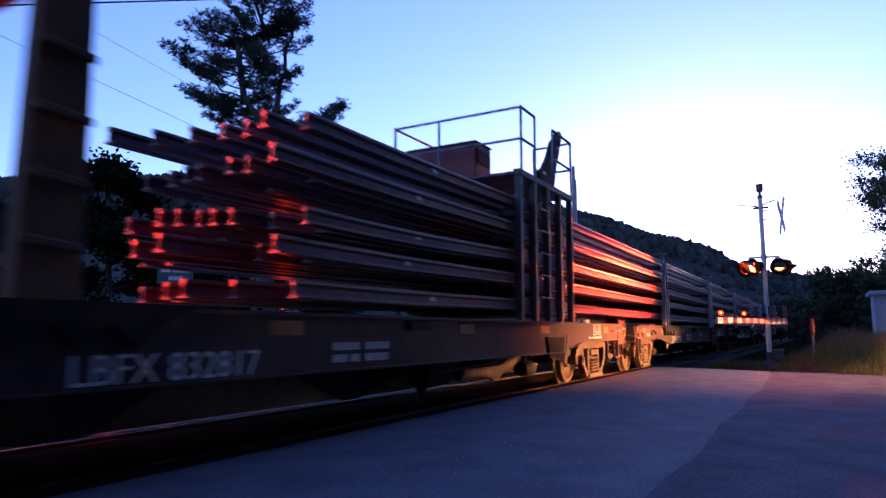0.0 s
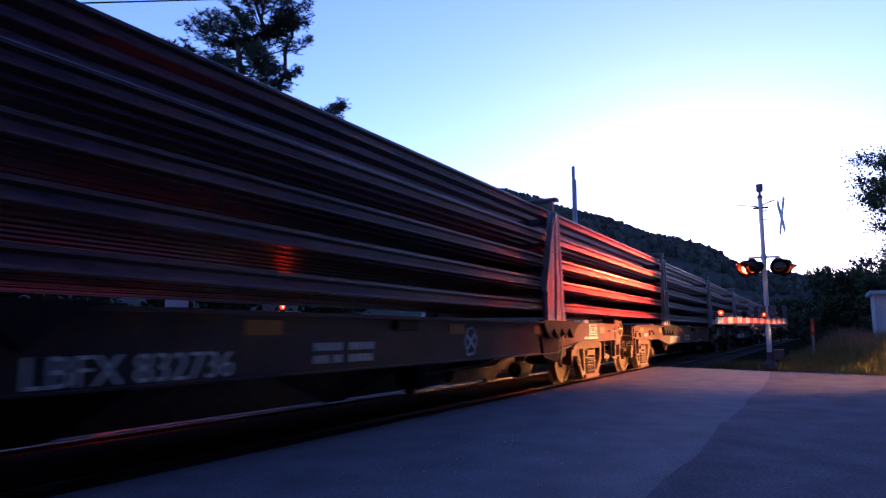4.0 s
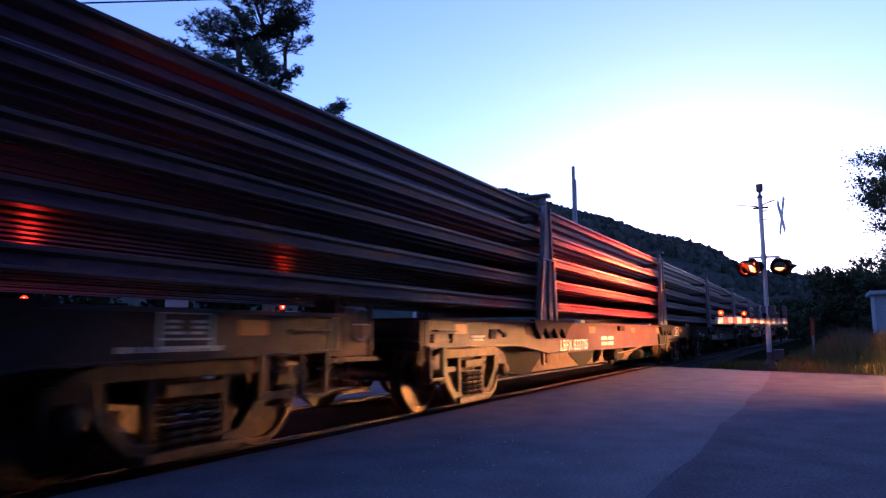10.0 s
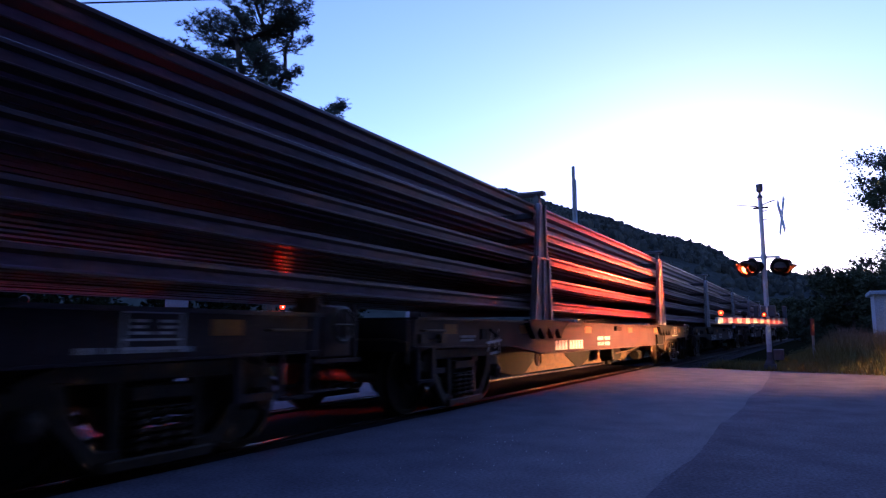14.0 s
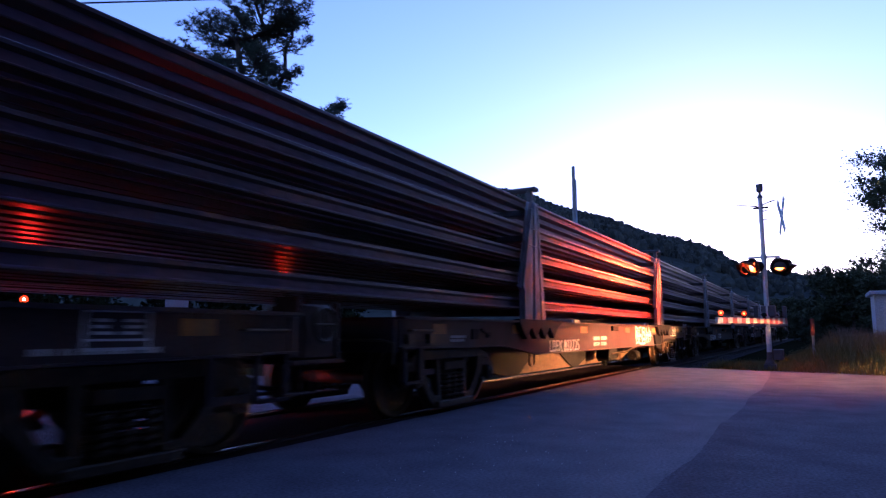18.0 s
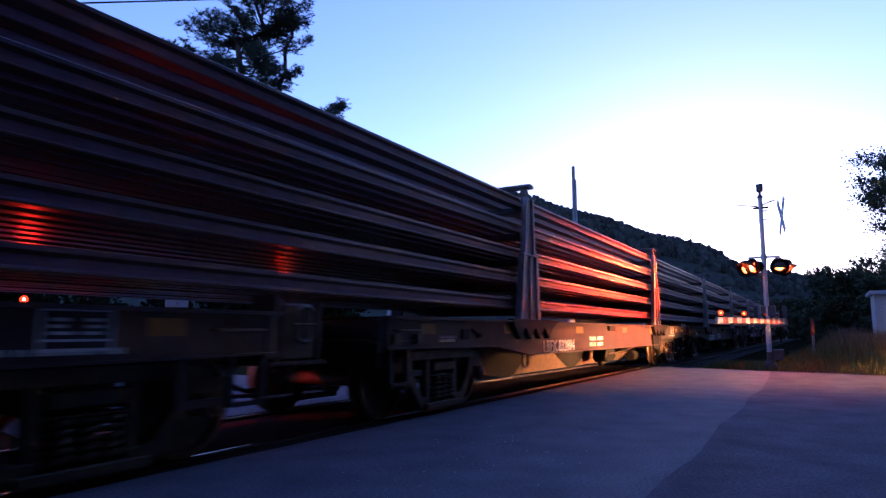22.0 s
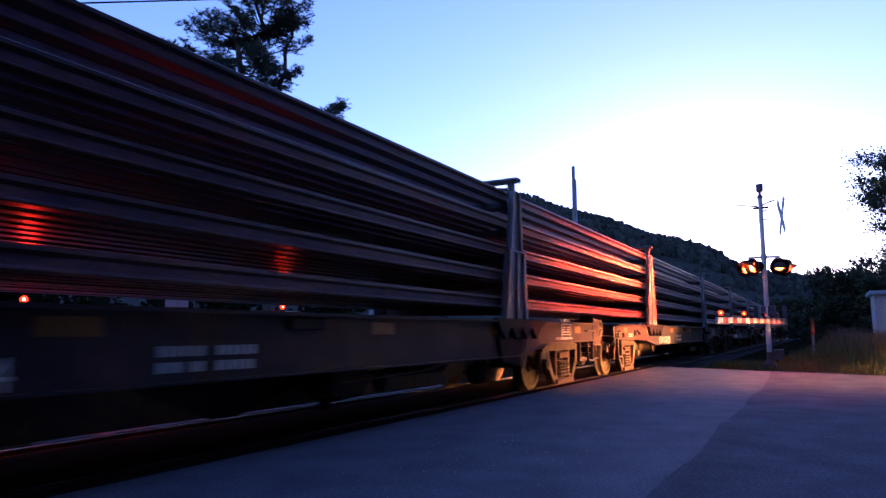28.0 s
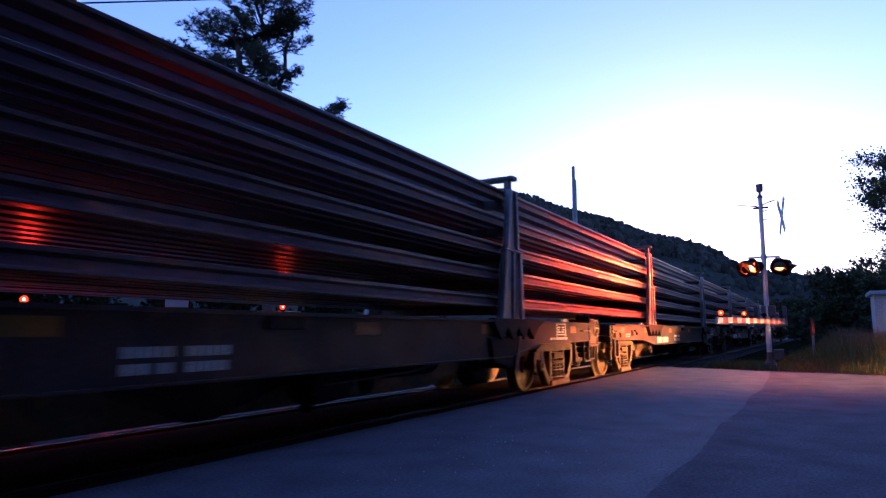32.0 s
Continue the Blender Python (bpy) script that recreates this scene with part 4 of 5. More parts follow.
spray(cars[1], 10.4, [[(0.2, 0.1), (0.0, 0.5), (0.2, 0.95), (0.6, 1.0), (0.85, 0.6), (0.7, 0.15), (0.2, 0.1)], [(0.15, 0.75), (0.75, 0.3)], [(0.2, 0.3), (0.7, 0.8)]], 0.38, 0.018)

def long_rail_mesh(droop):
    """A rail whose free front end hangs a little: rust-brown foot, grey web and a smoother head, lightened for its
    highlight.
    """
    prof = rail_profile()
    n = len(prof)
    stations = [(0.0, 1.0), (0.8, 1.0), (2.0, 0.9), (3.5, 0.55), (5.0, 0.2), (6.5, 0.0), (235.0, 0.0)]
    s = Shape()
    s.add([(x, y, z - droop * d) for x, d in stations for y, z in prof],
          [(k * n + i, k * n + (i + 1) % n, (k + 1) * n + (i + 1) % n, (k + 1) * n + i) for k in range(len(stations) - 1) for i in range(n)]
          + [tuple(range(n - 1, -1, -1)), tuple(range((len(stations) - 1) * n, len(stations) * n))])
    me = s.mesh("long_rail", RAIL_STEEL)
    me.materials.append(RAIL_HEAD)
    me.materials.append(RAIL_FOOT_CREASE)
    me.materials.append(RAIL_END_STEEL)
    for f in me.polygons:
        # End faces are tinted so that red lamplight on them looks deeper
        if abs(f.normal.x) > 0.5:
            f.material_index = 3
            continue
        along = {i % n for i in f.vertices}
        # Faces under the head take the dark foot colour as painted shade
        if along <= set(range(4, 12)):
            f.material_index = 1 if along <= set(range(5, 11)) else 2
        elif along <= {0, 1, 2, n - 1, n - 2, n - 3}:
            f.material_index = 2
    return me


# The load: long welded rails in five layers, each with its own free front end (start, place across the car)
load = thing("rail_load", "rust-brown new steel rails in five layers on a train", "rails", pose(0, TRACK_Y, 0))
FRONT_ENDS = (
    ((4.31, -1.02), (4.08, -0.52), (3.75, -0.27), (3.92, 0.18), (4.3, 0.5), (4.2, 0.92), (4.75, -0.77), (4.9, -0.05), (4.8, 0.72)),
    ((4.06, -1.02), (4.45, -0.44), (3.55, -0.18), (3.68, 0.34), (4.3, 0.66), (4.25, 1.0), (4.8, -0.72), (4.85, 0.08), (4.7, 0.83)),
    ((4.44, -1.02), (4.5, -0.55), (4.16, -0.37), (4.09, -0.21), (4.06, -0.05), (3.95, 0.10), (3.86, 0.26), (4.0, 0.9), (4.9, -0.8), (4.8, 0.48), (4.8, 0.69)),
    ((4.0, -1.02), (4.21, -0.50), (4.14, -0.34), (4.18, 0.14), (4.17, 0.30), (4.22, 0.58), (4.2, 0.95), (4.8, -0.76), (4.9, -0.1), (4.8, 0.77)),
    ((4.41, -1.02), (4.2, -0.70), (4.3, -0.37), (4.28, -0.08), (4.18, 0.27), (4.05, 0.66), (3.78, 0.98), (4.8, 0.1), (4.8, 0.47)))
for k, top in enumerate(ROW_TOPS):
    for i, (start, y) in enumerate(FRONT_ENDS[k]):
        droop = (0.05, 0.065, 0.145, 0.06, 0.07)[k]
        part("long_rail", cached(("long_rail", k), lambda: long_rail_mesh(droop)), load, "", pose(start, y, top - 0.168 + (0.0 if i == 0 else random.uniform(-0.006, 0.004))))
for k, mx in enumerate((6.65, 6.1, 6.33, 6.33, 6.7)):
    part("paint_mark", Shape().box(0, 0.11, -0.012, -0.0095, 0.06, 0.11).mesh("paint_mark", WHITE_SHEET), load, "white paint mark on the rail web", pose(mx, -HALF + 0.16, ROW_TOPS[k] - 0.168 - (0.04, 0.05, 0.11, 0.045, 0.05)[k]))


# ---- hills and woods ----
AZ = np.array([-180, -60, -12, -2, 0.9, 4.4, 6.9, 10.7, 16.2, 20.1, 24.5, 40, 56, 65, 90, 140, 180])
RISE = np.array([0.03, 0.05, 0.06, 0.066, 0.066, 0.077, 0.104, 0.131, 0.165, 0.187, 0.213, 0.24, 0.212, 0.19, 0.14, 0.05, 0.03])


def ridge(az, r):
    return 0.96 + r * float(np.interp(az, AZ, RISE)) + 0.004 * r * noise.noise((az * 0.35, 3, 1))


def hill_point(az, f):
    r = 110 + 170 * f
    h = (ridge(az, 280) + 0.2) * (f ** 0.8) - 0.4 * (1 - f)
    if f > 1:
        h = ridge(az, 280) * (2 - f) * 0.98
    a = radians(az)
    return (r * math.cos(a), r * math.sin(a), h + 1.4 * noise.noise((az * 0.3, f * 7, 2)) * min(1, f * 2))


# The part behind the camera is unseen, added to shut out horizon light
azs = [-180 + 1.0 * i for i in range(361)]
fs = [0, 0.1, 0.2, 0.3, 0.4, 0.5, 0.6, 0.7, 0.8, 0.9, 1.0, 1.15, 1.4, 2.0]
hv = [hill_point(a, f) for a in azs for f in fs]
nf = len(fs)
hf = [(i * nf + j, i * nf + j + 1, (i + 1) * nf + j + 1, (i + 1) * nf + j) for i in range(len(azs) - 1) for j in range(nf - 1)]
hill_mesh = bpy.data.meshes.new("hillside")
hill_mesh.from_pydata(hv, [], hf)
hill_mesh.materials.append(FOREST)
setting("backdrop_hill", hill_mesh, "dark wooded hillside beyond the railway")

far = Shape()
pts = [(-30 + 4 * i) for i in range(32)]
ring = [(900 * math.cos(radians(a)), 900 * math.sin(radians(a)), 62 + 7 * noise.noise((a * 0.13, 0, 8))) for a in pts]
base = [(900 * math.cos(radians(a)), 900 * math.sin(radians(a)), -5) for a in pts]
back = [(1200 * math.cos(radians(a)), 1200 * math.sin(radians(a)), -5) for a in pts]
nb = len(pts)
far.add(base + ring + back, [(i, i + 1, nb + i + 1, nb + i) for i in range(nb - 1)] + [(nb + i, nb + i + 1, 2 * nb + i + 1, 2 * nb + i) for i in range(nb - 1)])
setting("backdrop_far_hill", far.mesh("far_hill", FOREST), "distant blue wooded ridge")


def clump_base():
    bm = bmesh.new()
    bmesh.ops.create_icosphere(bm, subdivisions=2, radius=1.0)
    v = [tuple(p.co) for p in bm.verts]
    f = [tuple(q.index for q in face.verts) for face in bm.faces]
    bm.free()
    return v, f


ICO_V, ICO_F = clump_base()


def rough_clump(s, c, rx, rz, seed, rough=1.0):
    verts = []
    for x, y, z in ICO_V:
        k = 1 + rough * 0.38 * noise.noise((x * 1.7 + seed * 3.1, y * 1.7, z * 1.7 + seed)) + rough * 0.2 * noise.noise((x * 4.1, y * 4.1 + seed, z * 4.1))
        verts.append((c[0] + x * rx * k, c[1] + y * rx * k, c[2] + z * rz * k))
    s.add(verts, ICO_F)


def simple_mesh(name, s, mat):
    me = bpy.data.meshes.new(name)
    me.from_pydata(s.v, [], s.f)
    me.materials.append(mat)
    return me


rng = random.Random(5)
woods = Shape()
for i in range(6800):
    az = rng.uniform(-1, 70)
    f = 1.0 - abs(rng.gauss(0, 0.28)) if i > 2000 else rng.uniform(0.965, 1.01)
    f = max(0.02, f)
    x, y, z = hill_point(az, f)
    r = rng.uniform(0.45, 1.3)
    rough_clump(woods, (x, y, z + r * 0.6), r, r * rng.uniform(1.0, 1.9), i, 1.6)
tagged(new("hillside_woods", simple_mesh("hillside_woods", woods, FOREST)), "dense dark trees covering the hillside", "woods", kind="stuff")


# ---- trees ----
def leaf_cloud(centres, count, size, rnd, mat, name):
    """Leaves as small bent blades, scattered round the twig ends."""
    s = Shape()
    for i in range(count):
        c = rnd.choice(centres)
        p = Vector((c[0] + rnd.gauss(0, c[3]), c[1] + rnd.gauss(0, c[3]), c[2] + rnd.gauss(0, c[3] * 0.7)))
        d = Vector((rnd.gauss(0, 1), rnd.gauss(0, 1), rnd.gauss(0, 0.7))).normalized()
        w = d.orthogonal().normalized()
        w = (Matrix.Rotation(rnd.uniform(0, 6.28), 3, d) @ w)
        k = size * rnd.uniform(0.6, 1.3)
        s.add([p - d * k, p + w * k * 0.5 + d * k * 0.1, p + d * k, p - w * k * 0.5 + d * k * 0.1], [(0, 1, 2), (0, 2, 3)])
    return simple_mesh(name, s, mat)


def limb(s, a, b, r0, r1, rnd, bends=4, sag=0.0):
    pts = [Vector(a).lerp(Vector(b), i / bends) for i in range(bends + 1)]
    for i in range(1, bends):
        pts[i] += Vector((rnd.uniform(-1, 1), rnd.uniform(-1, 1), rnd.uniform(-1, 1))) * (Vector(b) - Vector(a)).length * 0.05
        pts[i].z -= sag * math.sin(math.pi * i / bends)
    s.sweep(pts, r0, r1, 7)
    return pts


def pine_tree(x, y, height, low, seed, label, limbs):
    """A white pine: whorls of upswept limbs with tufts of needles in flat sprays and gaps between.
    limbs: the long ones, as (reach across the line of sight, height of the tip, height on the trunk)."""
    rnd = random.Random(seed)
    tree = thing("pine_tree", label, "tree", pose(x, y, -0.2))
    wood, tufts = Shape(), []
    trunk = limb(wood, (0.9, -0.8, 0), (0.05, 0, height), 0.36, 0.05, rnd, 9)
    limb(wood, (0.75, -0.55, height * 0.48), (1.35, -1.2, height * 0.88), 0.16, 0.04, rnd, 9)
    across = math.atan2(y, x) - math.pi / 2

    def grow(a, ln, z0, z1, tuft_k=1.0):
        f = z0 / height
        k = min(8, int(f * 9))
        start = trunk[k].lerp(trunk[k + 1], f * 9 - k)
        end = Vector((start.x + ln * math.cos(a), start.y + ln * math.sin(a), z1))
        pts = limb(wood, start, end, 0.075 * (1 - 0.5 * f), 0.014, rnd, 5, 0.07 * ln)
        for i in range(int((9 + ln * 9) * tuft_k)):
            q = 0.30 + 0.70 * rnd.random() ** 0.8
            j = min(4, int(q * 5))
            p = pts[j].lerp(pts[j + 1], q * 5 - j)
            side = Vector((-math.sin(a), math.cos(a), 0)) * rnd.uniform(-1, 1) * (0.18 + 0.22 * ln * (1.12 - q))
            tip = p + side + Vector((math.cos(a), math.sin(a), 0)) * side.length * 0.7 + Vector((0, 0, rnd.uniform(-0.05, 0.42)))
            wood.tube(p, tip, 0.012, 0.005, 4, False)
            tufts.append((tip.x, tip.y, tip.z))

    for reach, tip_z, root_z in limbs:
        grow(across + (math.pi if reach < 0 else 0.0) + rnd.uniform(-0.2, 0.2), abs(reach), root_z, tip_z, 1.25)
    z = low
    while z < height - 0.4:
        f = (z - low) / (height - low)
        for b in range(rnd.choice((3, 4, 5))):
            ln = 3.0 * (1 - f) ** 0.6 * rnd.uniform(0.5, 1.1) + 0.4
            grow(rnd.uniform(0, 2 * math.pi), ln, z, z + ln * rnd.uniform(0.25, 0.6))
        z += rnd.uniform(0.36, 0.6)
    part("trunk", simple_mesh("trunk", wood, BARK), tree, "dark bare trunk and limbs")
    s = Shape()
    for c in tufts:
        for j in range(4):
            o = Vector(c) + Vector((rnd.gauss(0, 0.13), rnd.gauss(0, 0.13), rnd.gauss(0, 0.06)))
            for i in range(13):
                d = Vector((rnd.gauss(0, 1), rnd.gauss(0, 1), rnd.gauss(0.5, 0.7))).normalized() * rnd.uniform(0.12, 0.26)
                w = d.orthogonal().normalized() * 0.026
                s.add([o - w, o + w, o + d], [(0, 1, 2)])
    part("crown", simple_mesh("crown", s, NEEDLES), tree, "ragged dark green needle crown")
    return tree


pine_tree(24.1, 25.4, 23.5, 8.5, 11, "tall dark white pine with ragged gaps beyond the track",
          ((-2.7, 16.9, 15.2), (-2.3, 17.6, 16.0), (-3.8, 15.7, 14.0), (-3.1, 15.1, 13.4), (-4.1, 13.8, 12.2), (-3.9, 13.4, 11.6), (-3.6, 12.4, 11.2), (-3.3, 11.6, 10.6), (-1.9, 18.4, 16.9),
           (3.4, 18.5, 16.3), (2.9, 19.2, 17.2), (3.1, 17.9, 15.8), (3.7, 16.8, 14.8), (3.0, 15.3, 13.9), (2.6, 14.9, 13.6), (4.3, 13.8, 12.0), (4.1, 13.4, 11.7), (3.0, 12.6, 11.4), (2.5, 20.3, 18.3), (-1.7, 20.0, 18.4)))


def broadleaf(x, y, height, radius, seed, leaves, size, label, low=0.25, name="broadleaf_tree", base_z=-0.2, mat=None):
    rnd = random.Random(seed)
    tree = thing(name, label, "tree", pose(x, y, base_z))
    wood, ends = Shape(), []
    trunk = limb(wood, (0, 0, 0), (rnd.uniform(-0.4, 0.4), rnd.uniform(-0.4, 0.4), height * 0.85), 0.05 * height ** 0.7, 0.04, rnd, 7)
    for i in range(int(10 + height)):
        q = rnd.uniform(low, 1.0)
        k = min(6, int(q * 7))
        p = trunk[k].lerp(trunk[k + 1], q * 7 - k)
        a = rnd.uniform(0, 2 * math.pi)
        ln = radius * rnd.uniform(0.55, 1.1) * (1 - 0.55 * max(0, q - 0.5) * 2 * 0.8)
        e = p + Vector((ln * math.cos(a), ln * math.sin(a), ln * rnd.uniform(-0.05, 0.6)))
        pts = limb(wood, p, e, 0.05, 0.012, rnd, 4)
        for j in range(6):
            b = pts[rnd.choice((2, 3, 3, 4))]
            t = b + Vector((rnd.gauss(0, 1), rnd.gauss(0, 1), rnd.gauss(0.1, 0.7))) * radius * 0.2
            wood.tube(b, t, 0.014, 0.005, 4, False)
            ends.append((t.x, t.y, t.z, radius * 0.09))
        ends.append((e.x, e.y, e.z, radius * 0.1))
    part("trunk", simple_mesh("trunk", wood, BARK), tree, "dark trunk and limbs")
    part("crown", leaf_cloud(ends, leaves, size, rnd, mat or LEAVES, "crown"), tree, "loose leafy crown with gaps")
    return tree


broadleaf(33.7, -4.75, 9.6, 3.4, 21, 50000, 0.07, "leafy broadleaf tree with an open crown beside the road", 0.2)
for i, (az, d, h, r) in enumerate(((-1.3, 60, 6.0, 2.6), (-2.2, 58, 5.6, 2.6), (-3.1, 62, 6.2, 2.8), (-4.6, 57, 7.2, 3.0), (-6.4, 52, 7.5, 3.0), (1.2, 75, 4.2, 2.4), (2.6, 84, 4.3, 2.6), (4.2, 90, 4.2, 2.6), (-1.9, 70, 6.4, 3.0))):
    broadleaf(d * math.cos(radians(az)), d * math.sin(radians(az)), h, r, 40 + i, 6500, 0.17, "dense dark bushy tree at the edge of a field", 0.05, "bushy_tree", -0.3, MID_LEAVES)
# The three lowest are out of view, added to darken the ground beyond
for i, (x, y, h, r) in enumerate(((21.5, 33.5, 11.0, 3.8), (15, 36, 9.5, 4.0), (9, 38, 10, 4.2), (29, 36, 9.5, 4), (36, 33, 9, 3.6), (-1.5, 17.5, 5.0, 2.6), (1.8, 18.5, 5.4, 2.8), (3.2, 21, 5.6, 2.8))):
    broadleaf(x, y, h, r, 60 + i, 12000, 0.2, "dark broadleaf tree beyond the railway", 0.03, "broadleaf_tree", -0.3, SHADE_DARK_LEAVES)

# Unseen woods added outside the view to block sky light on the near side
rng = random.Random(14)


def wood_tree(x, y, h, r, seed, low=0.02):
    tree = thing("roadside_tree", "unseen dark tree added to block sky light", "tree", pose(x, y, -0.3), "trees along the side road")
    part("trunk", Shape().tube((0, 0, 0), (0.2, 0, h * 0.6), 0.22, 0.1, 10, False).mesh("trunk", BARK), tree)
    s = Shape()
    for i in range(22):
        a, f = rng.uniform(0, 6.28), rng.uniform(low, 0.95)
        q = r * 0.65 * math.sqrt(rng.random()) * (1.15 - 0.5 * f)
        rough_clump(s, (q * math.cos(a), q * math.sin(a), h * f), r * rng.uniform(0.35, 0.6), r * rng.uniform(0.35, 0.55), seed + i)
    # Low clumps added to shut out horizon light under the crowns
    if low < 0.2:
        for i in range(7):
            a = rng.uniform(0, 6.28)
            rough_clump(s, (r * 0.7 * math.cos(a), r * 0.7 * math.sin(a), rng.uniform(0.6, 2.4)), r * rng.uniform(0.35, 0.5), rng.uniform(1.2, 1.9), seed + 50 + i)
    part("crown", simple_mesh("crown", s, SHADE_DARK_LEAVES), tree, "dense dark green crown down to the undergrowth")


for i in range(10):
    wood_tree(4.5 - 3.2 * i, -8.2 + 1.0 * math.sin(i * 1.7), rng.uniform(22, 25), rng.uniform(3.6, 4.3), 200 + 20 * i)
for i in range(4):
    wood_tree(1.2 - 3.6 * i, -6.6 - 0.5 * (i % 2), rng.uniform(20, 22), 5.6, 900 + 30 * i, 0.5)
for i in range(4):
    wood_tree(-19 - rng.uniform(0, 3), -4.5 + 4.0 * i * 0.9, rng.uniform(16, 19), 3.6, 500 + 20 * i)

for i, (x, y) in enumerate(((7.5, -14.5), (9.5, -16.5), (20.5, -15.5), (23.5, -16.0))):
    wood_tree(x, y, rng.uniform(13, 16), rng.uniform(3.3, 4.0), 700 + 20 * i)

for i, (x, y) in enumerate(((6.0, -12.0), (9.5, -14.0), (22.5, -13.0), (26.5, -14.5), (38.0, -11.0), (44.0, -11.5), (50.0, -12.0), (57.0, -13.0), (65.0, -14.5), (74.0, -16.0))):
    wood_tree(x, y, rng.uniform(20, 23), rng.uniform(3.6, 4.3), 1600 + 30 * i, 0.02)
for i in range(13):
    wood_tree(-22 + 4.2 * i + rng.uniform(-0.6, 0.6), -17.5 + 1.2 * math.sin(i * 2.1), rng.uniform(21, 25), rng.uniform(4.2, 5.0), 1100 + 30 * i, 0.02)

# ---- tall grass beside the road ----
rng = random.Random(9)


def grass_patch(count, x0, x1, y0, y1, h0, h1, name, label, mat=None, beyond=far_edge, base=-0.14):
    s = Shape()
    n = 0
    while n < count:
        x, y = rng.uniform(x0, x1), rng.uniform(y0, y1)
        if x < beyond(y) + 0.05:
            continue
        dens = 0.5 + 0.5 * noise.noise((x * 0.8, y * 0.8, 7))
        edge = min(1.0, (x - beyond(y)) / 2.6) * (min(1.0, max(0.15, (0.9 - y) / 1.4)) if y < 1.0 else 1.0)
        if rng.random() > 0.25 + dens:
            continue
        n += 1
        h = (h0 + (h1 - h0) * (0.35 + 0.65 * dens)) * (0.25 + 0.75 * edge) * rng.uniform(0.6, 1.1)
        a, lean = rng.uniform(0, 6.28), rng.uniform(0.05, 0.45) * h
        w = rng.uniform(0.003, 0.008)
        z0 = base
        dx, dy = math.cos(a), math.sin(a)
        s.add([(x - dy * w, y + dx * w, z0), (x + dy * w, y - dx * w, z0), (x + dx * lean * 0.35 + dy * w, y + dy * lean * 0.35 - dx * w, z0 + h * 0.6), (x + dx * lean * 0.35 - dy * w, y + dy * lean * 0.35 + dx * w, z0 + h * 0.6), (x + dx * lean, y + dy * lean, z0 + h)],
              [(0, 1, 2, 3), (3, 2, 4)])
    tagged(new(name, simple_mesh(name, s, mat or GRASS)), label, "grass", kind="stuff")


grass_patch(24000, 17.2, 27, -3.4, 0.95, 0.4, 1.42, "tall_grass", "tall dry reddish grass along the road edge")
grass_patch(2600, 18, 24, 0.6, 3.0, 0.08, 0.28, "short_grass", "short grass and weeds round the signal base")

# Blades added on the far ground so that it falls darker under the cars
WEEDS = material("dark_weeds", (0.075, 0.062, 0.02), 0.85, 0.0, (0.035, 0.036, 0.012), 1.2, 0.9, 14, 0, 0, spec=0.0)
grass_patch(9000, 11.0, 40, 7.6, 12, 0.25, 0.75, "trackside_weeds", "weeds added beyond the track to darken the ground", WEEDS, lambda y: 10.6, -0.3)
grass_patch(5000, -9.0, 3.6, 7.8, 11, 0.25, 0.6, "far_weeds", "weeds added round the far signal to darken the ground", WEEDS, lambda y: -12.0, -0.3)

# ---- crossing signals ----
MAST_X, MAST_Y = 20.9, 1.28
flashers = []     # revolving lamp units with the phase in which each one shows


